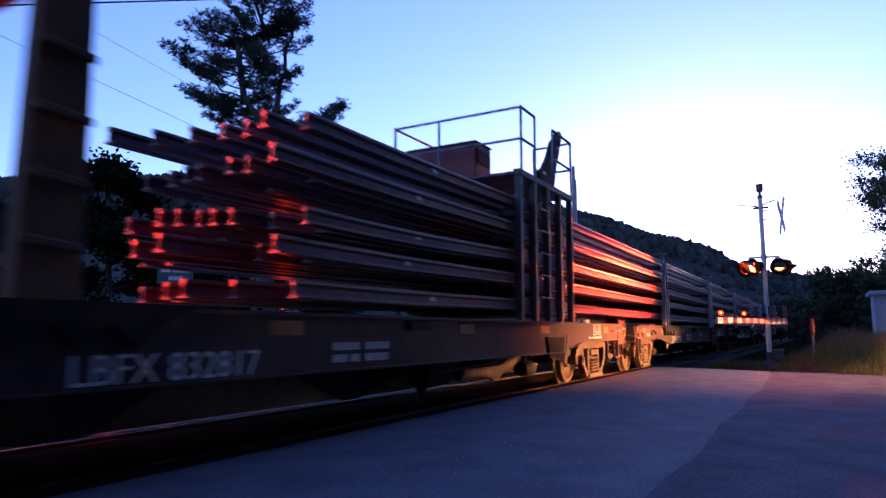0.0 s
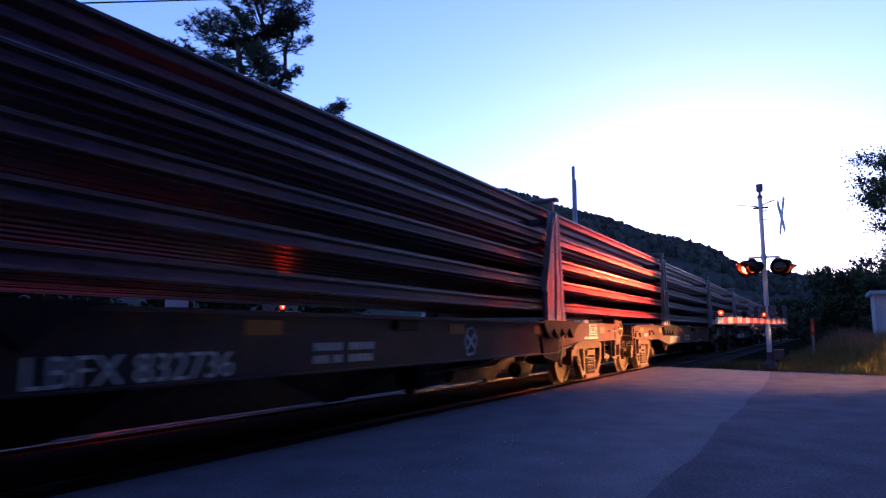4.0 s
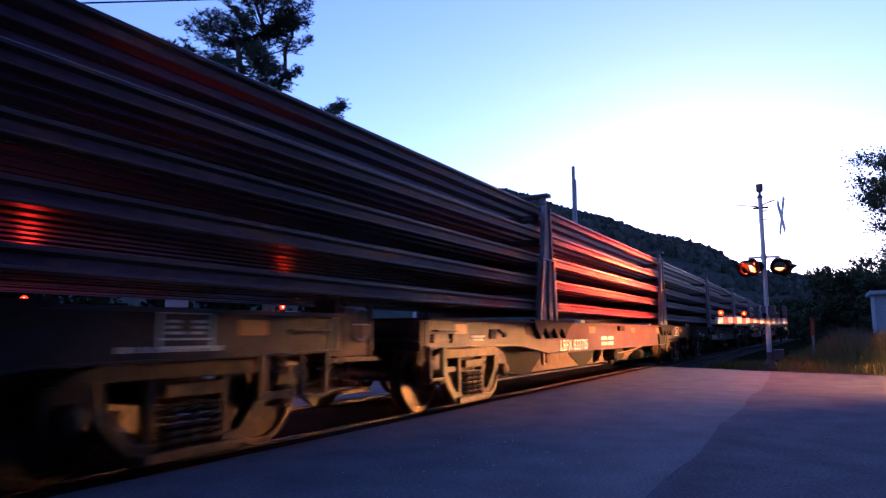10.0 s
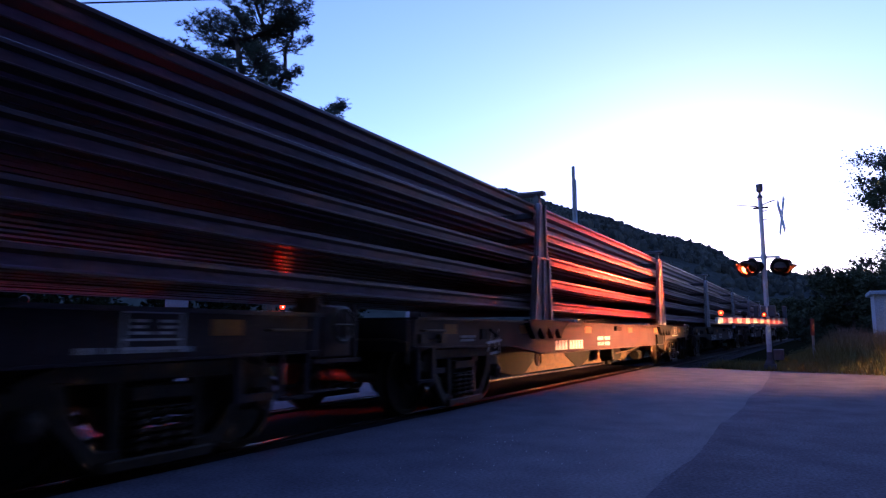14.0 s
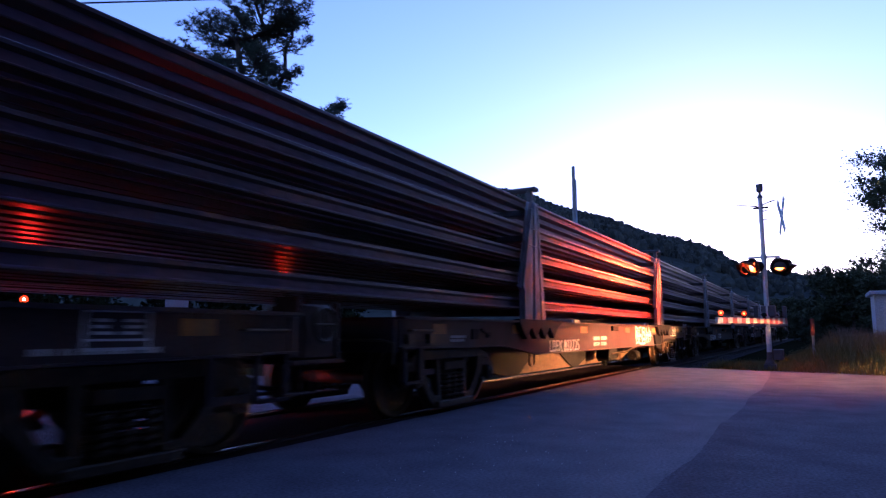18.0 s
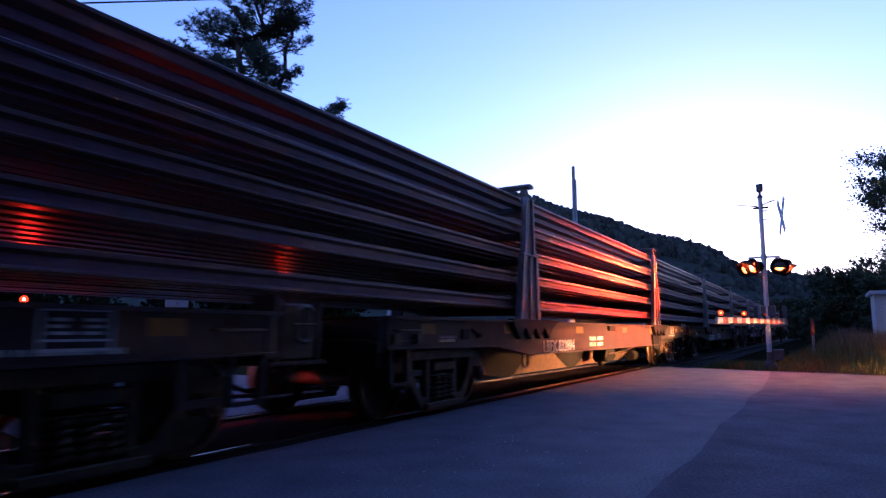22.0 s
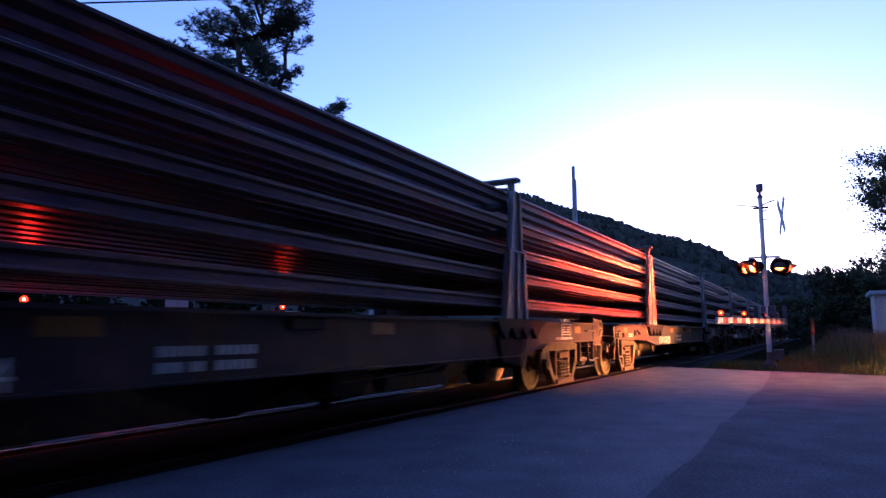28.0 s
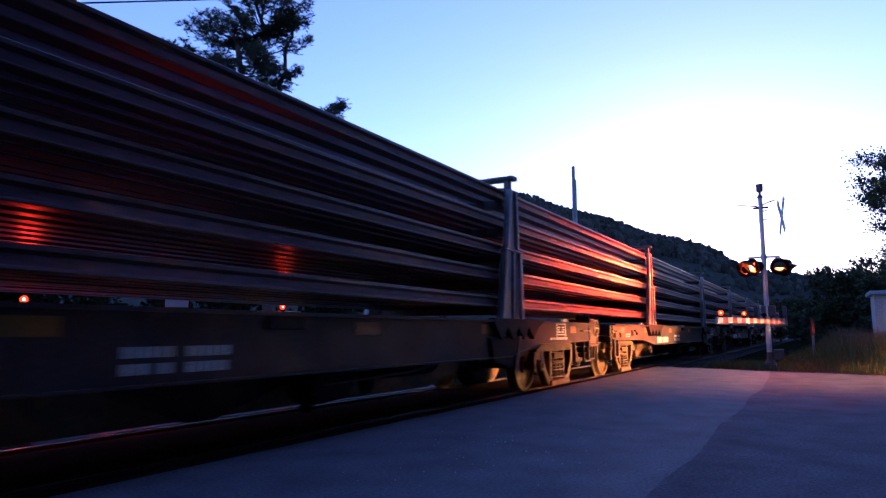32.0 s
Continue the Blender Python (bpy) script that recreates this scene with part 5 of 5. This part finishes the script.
def lamp_unit(parent, centre, facing, phase, tunnel, prism=0.0, core=None, gap=20):
    """A flashing-light unit: black backing disc, hood, and a revolving lamp that shows its lit face or its dark one."""
    d = Vector((*facing, 0)[:3]).normalized()
    u = Vector((-d.y, d.x, 0)).normalized()
    up = d.cross(u)
    c = Vector(centre)
    s = Shape()
    s.lathe(c, d, [(-0.02, 0.155), (-0.02, 0.255), (0.0, 0.255), (0.0, 0.155), (-0.02, 0.155)], 32)
    disc = part("backing_disc", s.mesh("backing_disc", BLACK_METAL), parent, "round black backing disc")
    s = Shape()
    s.lathe(c, d, [(0.0, 0.155), (-0.02, 0.16), (-0.30, 0.16), (-0.32, 0.14), (-0.32, 0.0)], 24)
    part("lamp_housing", s.mesh("lamp_housing", BLACK_METAL, smooth=True), parent, "black lamp housing")
    s = Shape()
    n = 24
    for i in range(n):
        a, b = radians(-90 + gap / 2 + (360 - gap) * i / n), radians(-90 + gap / 2 + (360 - gap) * (i + 1) / n)
        ring = []
        for r in (0.156, 0.163):
            for ang, far_end in ((a, 0), (b, 0), (b, 1), (a, 1)):
                reach = (0.40 if tunnel else 0.02 + 0.38 * (0.5 + 0.5 * math.sin(ang)) ** 1.9) * far_end
                ring.append(c + d * reach + (u * math.cos(ang) + up * math.sin(ang)) * r)
        s.add(ring, [(0, 1, 2, 3), (7, 6, 5, 4), (0, 4, 5, 1), (2, 6, 7, 3), (1, 5, 6, 2), (3, 7, 4, 0)])
    part("hood", s.mesh("hood", HOOD_BLACK), parent, "black hood over the lens")
    at = Matrix.Translation(c - d * 0.03) @ d.to_track_quat("Y", "Z").to_matrix().to_4x4()
    unit = new("revolving_lamp", Shape().lathe((0, 0, 0), (0, 1, 0), [(-0.16 if tunnel else -0.10, 0.0), (-0.16 if tunnel else -0.10, 0.06), (-0.02, 0.135), (0.0, 0.135)], 24).mesh("revolving_lamp", BLACK_METAL))
    unit.parent = parent
    unit.matrix_basis = at
    deep = 0.15 if tunnel else 0.088
    part("lens", Shape().lathe((0, 0, 0), (0, 1, 0), [(0.0, 0.134), (0.004, 0.122)], 24).mesh("lens", RED_LENS, smooth=True), unit, "glowing red lens")
    part("lens_centre", Shape().lathe((0, 0, 0), (0, 1, 0), [(0.004, 0.122), (0.020, 0.036), (0.004 - deep, 0.034)], 24).mesh("lens_centre", LENS_BRIGHT, smooth=True), unit, "bright yellowish middle of the lens")
    part("lens_core", Shape().lathe((0, 0, 0), (0, 1, 0), [(-deep, 0.015), (0.001 - deep, 0.0005)], 16).mesh("lens_core", core or RED_CORE), unit, "bright bulb behind the lens")
    # Added glowing plate that keeps the bulb out of the camera's sight
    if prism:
        part("lens_prism", Shape().box(-0.155, -prism, 0.10, 0.106, -0.15, 0.12).mesh("lens_prism", RED_LENS), unit, "glowing red plate added to hide the bulb from the camera")
    flashers.append((unit, at, phase))


def crossing_signal(x, y, label, turned):
    """A mast with flashing lights, crossbuck, bell and gate. turned: the far one, seen from its other side."""
    m = pose(x, y, 0, 0, 0, 180 if turned else 0)
    sig = thing("crossing_signal", label, "crossing signal", m, "crossing signals")
    part("mast", Shape().tube((0, 0, 0.05), (0, 0, 4.85), 0.068, 0.06, 16).mesh("mast", MAST_PAINT, smooth=True), sig, "silver painted steel mast")
    part("base", Shape().box(-0.16, 0.16, -0.16, 0.16, -0.3, 0.04).lathe((0, 0, 0.04), (0, 0, 1), [(0, 0.13), (0.04, 0.13), (0.14, 0.08), (0.34, 0.076)], 16).mesh("base", GEAR_GREY, 0.01), sig, "grey cast base")
    part("junction_box", Shape().box(-0.13, 0.13, -0.36, -0.10, 0.16, 0.46).mesh("junction_box", GEAR_GREY, 0.015), sig, "small grey junction box")
    part("bell", Shape().lathe((0, 0, 4.85), (0, 0, 1), [(0, 0.085), (0.03, 0.08), (0.12, 0.03), (0.16, 0.035), (0.2, 0.075), (0.2, 0.088), (0.4, 0.092), (0.41, 0.08), (0.41, 0.001)], 20).mesh("bell", GEAR_GREY, smooth=True), sig, "grey round crossing bell")
    part("reflective_band", Shape().tube((0, 0, 0.62), (0, 0, 1.08), 0.0705, n=16).mesh("reflective_band", WHITE_SHEET), sig, "yellowish white reflective band")
    part("lamp_arm", Shape().tube((0, -0.42, 3.1), (0, 0.42, 3.1), 0.03, n=12).tube((0, 0, 3.03), (0, 0, 3.17), 0.085, n=14).tube((0, 0.38, 3.1), (0, 0.36, 2.95), 0.03).tube((0, -0.38, 3.1), (0, -0.38, 2.95), 0.03).mesh("lamp_arm", MAST_PAINT, smooth=True), sig, "cross arm carrying the lamps")
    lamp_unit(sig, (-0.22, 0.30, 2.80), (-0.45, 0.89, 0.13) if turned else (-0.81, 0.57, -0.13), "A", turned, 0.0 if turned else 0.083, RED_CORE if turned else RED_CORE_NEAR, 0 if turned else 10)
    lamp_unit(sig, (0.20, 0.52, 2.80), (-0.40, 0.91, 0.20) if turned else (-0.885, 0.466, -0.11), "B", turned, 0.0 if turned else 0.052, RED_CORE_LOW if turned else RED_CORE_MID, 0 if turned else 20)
    if turned:
        # Made-up pair of lamps out of view; they redden rail ends and ground
        part("lower_lamp_arm", Shape().tube((-0.1, 0, 2.62), (-0.1, 0.72, 2.62), 0.03, n=12).mesh("lower_lamp_arm", MAST_PAINT, smooth=True), sig, "unseen lower arm added with two lamps to redden the rail ends")
        lamp_unit(sig, (-0.42, 0.82, 2.45), (-0.62, 0.76, -0.36), "B", False, core=RED_CORE_FLOOR)
        lamp_unit(sig, (0.16, 0.86, 2.45), (-0.62, 0.76, -0.36), "A", False, core=RED_CORE_FLOOR)
    else:
        lamp_unit(sig, (-0.05, -0.40, 2.80), (-0.82, -0.16, -0.50), "A", False, core=RED_CORE_DIM, gap=0)
        lamp_unit(sig, (0.34, -0.53, 2.80), (-0.70, -0.66, -0.28), "B", False, core=RED_CORE_DIM, gap=0)
    # crossbuck
    cb = part("crossbuck_bracket", Shape().tube((0, -0.30, 4.27), (0, -0.52, 4.27), 0.012).tube((0, -0.02, 4.70), (0, -0.30, 4.27), 0.010).mesh("crossbuck_bracket", MAST_PAINT), sig)
    for k in (-1, 1):
        b = Shape().box(-0.61, 0.61, -0.006, 0.006, -0.11, 0.11).mesh("crossbuck_blade", WHITE_SHEET)
        part("crossbuck_blade", b, cb, "white crossbuck blade", pose(0, -0.53 - 0.008 * k, 4.27, 0, 0, 14) @ pose(0, 0, 0, 0, k * 52, 0))
    for yy, zz in ((0.66, 4.68), (-0.42, 4.76)):
        pts = [Vector((0, yy * f, 4.56 + (zz - 4.56) * f ** 0.5)) for f in (0, 0.2, 0.45, 0.7, 1.0)]
        s = Shape()
        s.sweep(pts, 0.018)
        part("bracket_arm", s.mesh("bracket_arm", BLACK_METAL), sig)
    part("mast_clamp", Shape().box(-0.04, 0.04, -0.20, 0.20, 4.53, 4.58).box(-0.04, 0.04, -0.16, 0.0, 4.44, 4.47).box(-0.03, 0.03, -0.16, 0.0, 4.18, 4.21).mesh("mast_clamp", BLACK_METAL, 0.008), sig)
    # gate mechanism and counterweights
    part("gate_mechanism", Shape().box(-0.06, 0.20, -0.22, 0.15, 1.38, 1.70).mesh("gate_mechanism", GEAR_GREY, 0.02), sig, "grey gate motor case")
    for yy in (0.30, -0.44):
        part("counterweight_arm", Shape().prism([(-0.9, 1.03), (0.3, 1.0), (0.3, 1.07), (-0.9, 1.09)], "y", yy - 0.02, yy + 0.02).mesh("counterweight_arm", GEAR_GREY, 0.006), sig, "grey steel support arm")
        part("counterweight", Shape().box(0.16, 0.32, yy - 0.05, yy + 0.06, 0.98, 1.68).mesh("counterweight", GEAR_GREY, 0.015), sig, "stacked grey counterweight")
    part("pivot_shaft", Shape().tube((0, -0.5, 1.12), (0, 0.36, 1.12), 0.04).mesh("pivot_shaft", GEAR_GREY), sig)
    return sig


crossing_signal(MAST_X, MAST_Y, "silver crossing signal mast with red flashing lights and lowered gate", False)


def gate_arm(tip, root, lamps, parent_label, facing, core=RED_LAMP_CORE):
    """A red and white striped arm with three small lamps on it."""
    a, b = Vector(tip), Vector(root)
    d = (b - a)
    ln = d.length
    m = Matrix.Translation(a) @ d.normalized().to_track_quat("X", "Z").to_matrix().to_4x4()
    arm = thing("gate_arm", parent_label, "crossing gate", m, "crossing gates")
    n = int(ln / 0.41)
    for i in range(n):
        x0, x1 = ln * i / n, ln * (i + 1) / n
        h0, h1 = 0.055 + 0.02 * i / n, 0.055 + 0.02 * (i + 1) / n
        s = Shape().add([(x0, -0.02, -h0), (x1, -0.02, -h1), (x1, 0.02, -h1), (x0, 0.02, -h0), (x0, -0.02, h0), (x1, -0.02, h1), (x1, 0.02, h1), (x0, 0.02, h0)],
                        [(0, 1, 2, 3), (7, 6, 5, 4), (0, 4, 5, 1), (1, 5, 6, 2), (2, 6, 7, 3), (3, 7, 4, 0)])
        part("stripe", s.mesh("stripe", (RED_SHEET, STRIPE_WHITE)[(i + 1) % 2]), arm, "white reflective stripe" if i % 2 == 0 else "red reflective stripe")
    for x, phase in lamps:
        c = Vector((x, 0, 0.075))
        h = part("lamp_bracket", Shape().box(x - 0.035, x + 0.035, -0.03, 0.03, 0.05, 0.085).mesh("lamp_bracket", BLACK_METAL), arm)
        if phase:
            inv = m.to_3x3().inverted()
            d = (inv @ Vector((facing[0], facing[1], 0))).normalized()
            at = Matrix.Translation((x, 0, 0.145)) @ d.to_track_quat("Y", "Z").to_matrix().to_4x4()
            unit = new("revolving_lamp", Shape().lathe((0, 0, 0), (0, 1, 0), [(-0.03, 0.0), (-0.03, 0.045), (0.03, 0.062), (0.03, 0.052), (0.0, 0.05), (0.0, 0.0)], 20).mesh("revolving_lamp", BLACK_METAL))
            unit.parent = arm
            unit.matrix_basis = at
            part("lens", Shape().lathe((0, 0, 0), (0, 1, 0), [(0.004, 0.048), (0.022, 0.035), (0.026, 0.017)], 16).mesh("lens", RED_LAMP_SMALL, smooth=True), unit, "small glowing red lens")
            part("lens_core", Shape().lathe((0, 0, 0), (0, 1, 0), [(0.026, 0.017), (0.029, 0.0005)], 16).mesh("lens_core", core, smooth=True), unit, "bright centre of the lens")
            flashers.append((unit, at, phase))
        else:
            part("tip_lamp", Shape().lathe((x, 0, 0.135), (1, 0, 0), [(-0.036, 0.0005), (-0.03, 0.035), (-0.013, 0.048), (0.013, 0.048), (0.03, 0.035), (0.036, 0.0005)], 16).mesh("tip_lamp", RED_LAMP_SMALL, smooth=True), arm, "steady glowing red lamp")
            inv = m.to_3x3().inverted()
            d = (inv @ Vector((facing[0], facing[1], 0))).normalized()
            part("lamp_core", Shape().lathe(Vector((x, 0, 0.135)) + d * 0.043, d, [(0.0, 0.017), (0.004, 0.0005)], 14).mesh("lamp_core", core), arm, "bright centre of the lamp")
    return arm


gate_arm((12.75, 1.61, 1.165), (21.0, 0.80, 1.255), ((0.35, None), (2.45, "A"), (4.8, "B")), "red and white striped gate arm lowered on a crossing signal", (-1.0, -0.1))
crossing_signal(1.0, 9.05, "silver crossing signal mast with red flashing lights beyond the train", True)
far_arm = gate_arm((9.25, 8.40, 1.275), (1.75, 8.75, 1.18), ((0.45, None), (2.66, "B"), (4.8, "A")), "red and white striped gate arm lowered beyond the train", (-0.55, -0.85), RED_LAMP_BEAM)

part("lamp_plate", Shape().box(2.46, 2.86, 0.045, 0.06, 0.085, 0.215).mesh("lamp_plate", MAST_PAINT, 0.004), far_arm, "white reflective plate behind the lamp")

# ---- pole, wires, sign, shed, marker ----
pole = thing("utility_pole", "weathered wooden utility pole on the far side of the track", "utility pole", pose(45.6, 15.1, -0.3))
part("shaft", Shape().tube((0, 0, 0), (0, 0, 13.4), 0.17, 0.12, 14).mesh("shaft", POLE_WOOD, smooth=True), pole)
part("conduit", Shape().tube((0.05, -0.17, 2), (0.05, -0.16, 12.4), 0.05, n=8).mesh("conduit", SHED_METAL, smooth=True), pole, "grey conduit pipe")


def wire(a, b, sag, r, label):
    a, b = Vector(a), Vector(b)
    s = Shape()
    n = 30
    pts = [a.lerp(b, i / n) - Vector((0, 0, sag * 4 * (i / n) * (1 - i / n))) for i in range(n + 1)]
    s.sweep(pts, r)
    tagged(new("overhead_wire", s.mesh("overhead_wire", BLACK_METAL, smooth=True)), label, "wire", "overhead wires")


wire((-8.0, 16, 1.0 + 0.0), (28.0, 16, 18.65), 0.0, 0.022, "thick black overhead cable")
wire((4.0, 22, 11.0), (30.0, 22, 7.95), 0.0, 0.008, "thin dark overhead wire")
wire((4.0, 22, 13.0), (30.0, 22, 9.26), 0.0, 0.006, "thin dark overhead wire")

sign = thing("street_sign", "green street sign with white lettering beyond the track", "sign", pose(10.8, 14.0, 0, 0, 0, -40))
part("panel", Shape().box(-0.42, 0.42, -0.01, 0.01, 2.16, 2.62).mesh("panel", GREEN_SIGN), sign, "green sign panel")
part("lettering", Shape().box(-0.34, -0.12, -0.014, -0.0105, 2.44, 2.54).box(-0.07, 0.34, -0.014, -0.0105, 2.44, 2.54).box(-0.16, 0.18, -0.014, -0.0105, 2.24, 2.34).mesh("lettering", WHITE_SHEET), sign, "white lettering")
part("post", Shape().tube((0, 0.035, -0.3), (0, 0.035, 2.7), 0.025).mesh("post", MAST_PAINT), sign, "thin steel post")

shed = thing("equipment_shed", "pale blue-grey metal equipment shed in tall grass", "shed", pose(26.6, -1.62, -0.2))
part("wall", Shape().box(0.05, 1.9, -2.4, -0.06, 0, 2.40).mesh("wall", SHED_METAL, 0.01), shed, "grey metal walls")
part("roof", Shape().box(-0.12, 2.05, -2.55, 0.08, 2.40, 2.54).mesh("roof", SHED_METAL, 0.02), shed, "pale flat metal roof")
part("door", Shape().box(0.035, 0.05, -1.6, -0.7, 0.15, 2.1).mesh("door", SHED_METAL), shed)

marker = thing("marker_post", "orange and white plastic marker post in grass", "marker post", pose(20.6, 0.17, -0.15))
part("shaft", Shape().tube((0, 0, 0), (0, 0, 1.0), 0.035, n=12).mesh("shaft", POLE_WOOD, smooth=True), marker, "dull grey lower shaft")
part("cap", Shape().tube((0, 0, 1.0), (0, 0, 1.46), 0.055, n=12).mesh("cap", ORANGE_POST, smooth=True), marker, "orange red upper sleeve")

# Two cars on the side road outside the view, one waiting and one turning: their low beams light the train
def car(label, beam, at, spread_y, lens_y, cut, spread_right=None):
    c = thing("car", label, "car", at)
    side = [(0.42, 0.30), (0.46, 0.66), (0.30, 0.78), (-0.75, 0.92), (-1.45, 1.42), (-2.75, 1.44), (-3.45, 1.0), (-3.85, 0.95), (-3.9, 0.35)]
    part("body", Shape().prism([(x, z) for x, z in side], "y", -0.86, 0.86).mesh("body", CAR_BODY, 0.06, True), c, "grey painted car body")
    for y in (-0.866, 0.866):
        part("side_window", Shape().prism([(-0.95, 0.95), (-1.5, 1.36), (-2.7, 1.37), (-3.2, 1.0)], "y", y - 0.004, y + 0.004).mesh("side_window", DARK_GLASS), c, "dark side window")
        for x in (-0.42, -3.0):
            w = part("wheel", Shape().lathe((x, y * 0.92 - 0.1, 0.32), (0, 1, 0), [(0, 0.16), (0, 0.30), (0.03, 0.32), (0.17, 0.32), (0.2, 0.30), (0.2, 0.16)], 24).mesh("wheel", RUBBER, smooth=True), c, "black tyre")
            part("rim", Shape().lathe((x, y * 0.92 - 0.08, 0.32), (0, 1, 0), [(0, 0.001), (0, 0.16), (0.16, 0.16), (0.16, 0.001)], 20).mesh("rim", MAST_PAINT), w, "silver rim")
    right = spread_right or spread_y
    for k in (-0.62, 0.62):
        # Long plates added ahead of each lens cut off and narrow its beam
        case = part("headlamp_case", Shape().box(0.44, 0.46, k - 0.16, k + 0.16, 0.58, 0.69).box(0.46, 1.12, k - right, k + spread_y, cut, cut + 0.006).box(0.46, 1.12, k - right - 0.01, k - right, 0.58, cut + 0.006).box(0.46, 1.12, k + spread_y, k + spread_y + 0.01, 0.58, cut + 0.006).mesh("headlamp_case", BLACK_METAL), c, "black lamp case with added plates that shape the beam")
        part("lens", Shape().box(0.461, 0.47, k - lens_y, k + lens_y, 0.640, 0.658).mesh("lens", beam), case, "bright warm low beam")
    return c


car("grey car waiting with its low beams on", LOW_BEAM, pose(15.4, -12.0, 0, 0, 0, 90), 0.16, 0.08, 0.672, 0.29)
turning_car = car("grey car turning with its low beams on", HEADLAMP, pose(-14, -5, 0), 0.07, 0.04, 0.671)

# Loose grit on the asphalt
rng = random.Random(31)
s = Shape()
for i in range(110):
    x, y, r = rng.gauss(5.0, 0.9), rng.gauss(2.35, 0.5), rng.uniform(0.0015, 0.004)
    if 1.2 < y < 3.7:
        rough_clump(s, (x, y, 0.001 + r * 0.5), r, r * 0.8, i)
tagged(new("loose_grit", simple_mesh("loose_grit", s, WHITE_SHEET)), "scattered pale grit on the asphalt", "grit", kind="stuff")


# ---- movement ----
FLASH = 1.1028          # seconds a cycle; the first phase ends at 0.46 s, the second lasts 0.51 s


def flash_rows(at, phase):
    """Turns a lamp to its dark side and back. A lamp lights up a little before its partner goes out."""
    first = phase == "A"
    steps = []
    k = -1
    while 0.46 + FLASH * k < 32.5:
        steps.append((0.46 + FLASH * k, not first))
        steps.append((0.97 + FLASH * k, first))
        k += 1
    turned, mid = {True: 0.0, False: 178.0}, 89.0
    rows, last = [(0.0, turned[first])], first
    for t, lit in steps:
        f = round(t * FPS) / FPS
        if f <= 0.15 or f > 31.88:
            continue
        lag = -1 / FPS if lit else 2 / FPS
        rows += [(f + lag - 1 / FPS, turned[not lit]), (f + lag, mid), (f + lag + 1 / FPS, turned[lit])]
        last = lit
    rows.append((32.0, turned[last]))
    return [(t, at @ Matrix.Rotation(radians(a), 4, "Z")) for t, a in rows]


def motions():
    for n, car in enumerate(cars):
        walk(car, [(t, pose(LEAD + PITCH * n - V_TRAIN * t, TRACK_Y, 0)) for t in (0.0, 16.0, 32.0)])
    walk(load, [(t, pose(-V_TRAIN * t, TRACK_Y, 0)) for t in (0.0, 16.0, 32.0)])
    spin = V_TRAIN / WHEEL_R
    times = [0.125 * i for i in range(257)]
    for car in cars:
        for part_ob in car.children:
            if part_ob.name.startswith("wheelset"):
                at = part_ob.matrix_basis.copy()
                walk(part_ob, [(t, at @ Matrix.Rotation(-spin * (frame(t) - 1) / FPS, 4, "Y")) for t in times])
    # Made-up path out of view; the headings aim the beams along the train
    turn = ((0.0, 44, -38, 122), (3.0, 37, -24, 122), (5.0, 32, -14.5, 124), (6.0, 29.6, -8.6, 129), (6.5, 28.4, -7.0, 135), (7.0, 27, -6.3, 146), (7.5, 25.6, -6.2, 147.2), (8.0, 24.3, -6.0, 148), (8.5, 23.2, -5.8, 147.6), (9.0, 22.0, -5.6, 145), (9.6, 20.6, -5.35, 142.3), (10.0, 19.7, -5.2, 141.8),
            (10.3, 19.1, -5.1, 146.5), (10.5, 18.7, -5.05, 147.5), (10.7, 18.4, -5.0, 145), (11.0, 18.1, -5.0, 137.5), (11.3, 18.0, -5.0, 126), (11.6, 18.2, -5.1, 108), (11.9, 18.8, -5.3, 82), (12.2, 19.6, -5.8, 50), (12.6, 20.8, -6.8, 10), (13.2, 22.5, -8.6, -30), (14.5, 26, -12, -45), (32.0, 26.2, -12.2, -45))
    dip = ((0.0, 0.0), (7.5, 0.0), (8.0, 1.0), (8.5, 1.3), (9.0, 2.6), (9.6, 2.4), (10.1, 0.4), (32.0, 0.0))      # the nose is pitched down to drop the beams below the sills
    walk(turning_car, [(t, pose(x, y, 0, 0, float(np.interp(t, *zip(*dip))), a)) for t, x, y, a in turn])
    for unit, at, phase in flashers:
        walk(unit, flash_rows(at, phase))


motions()
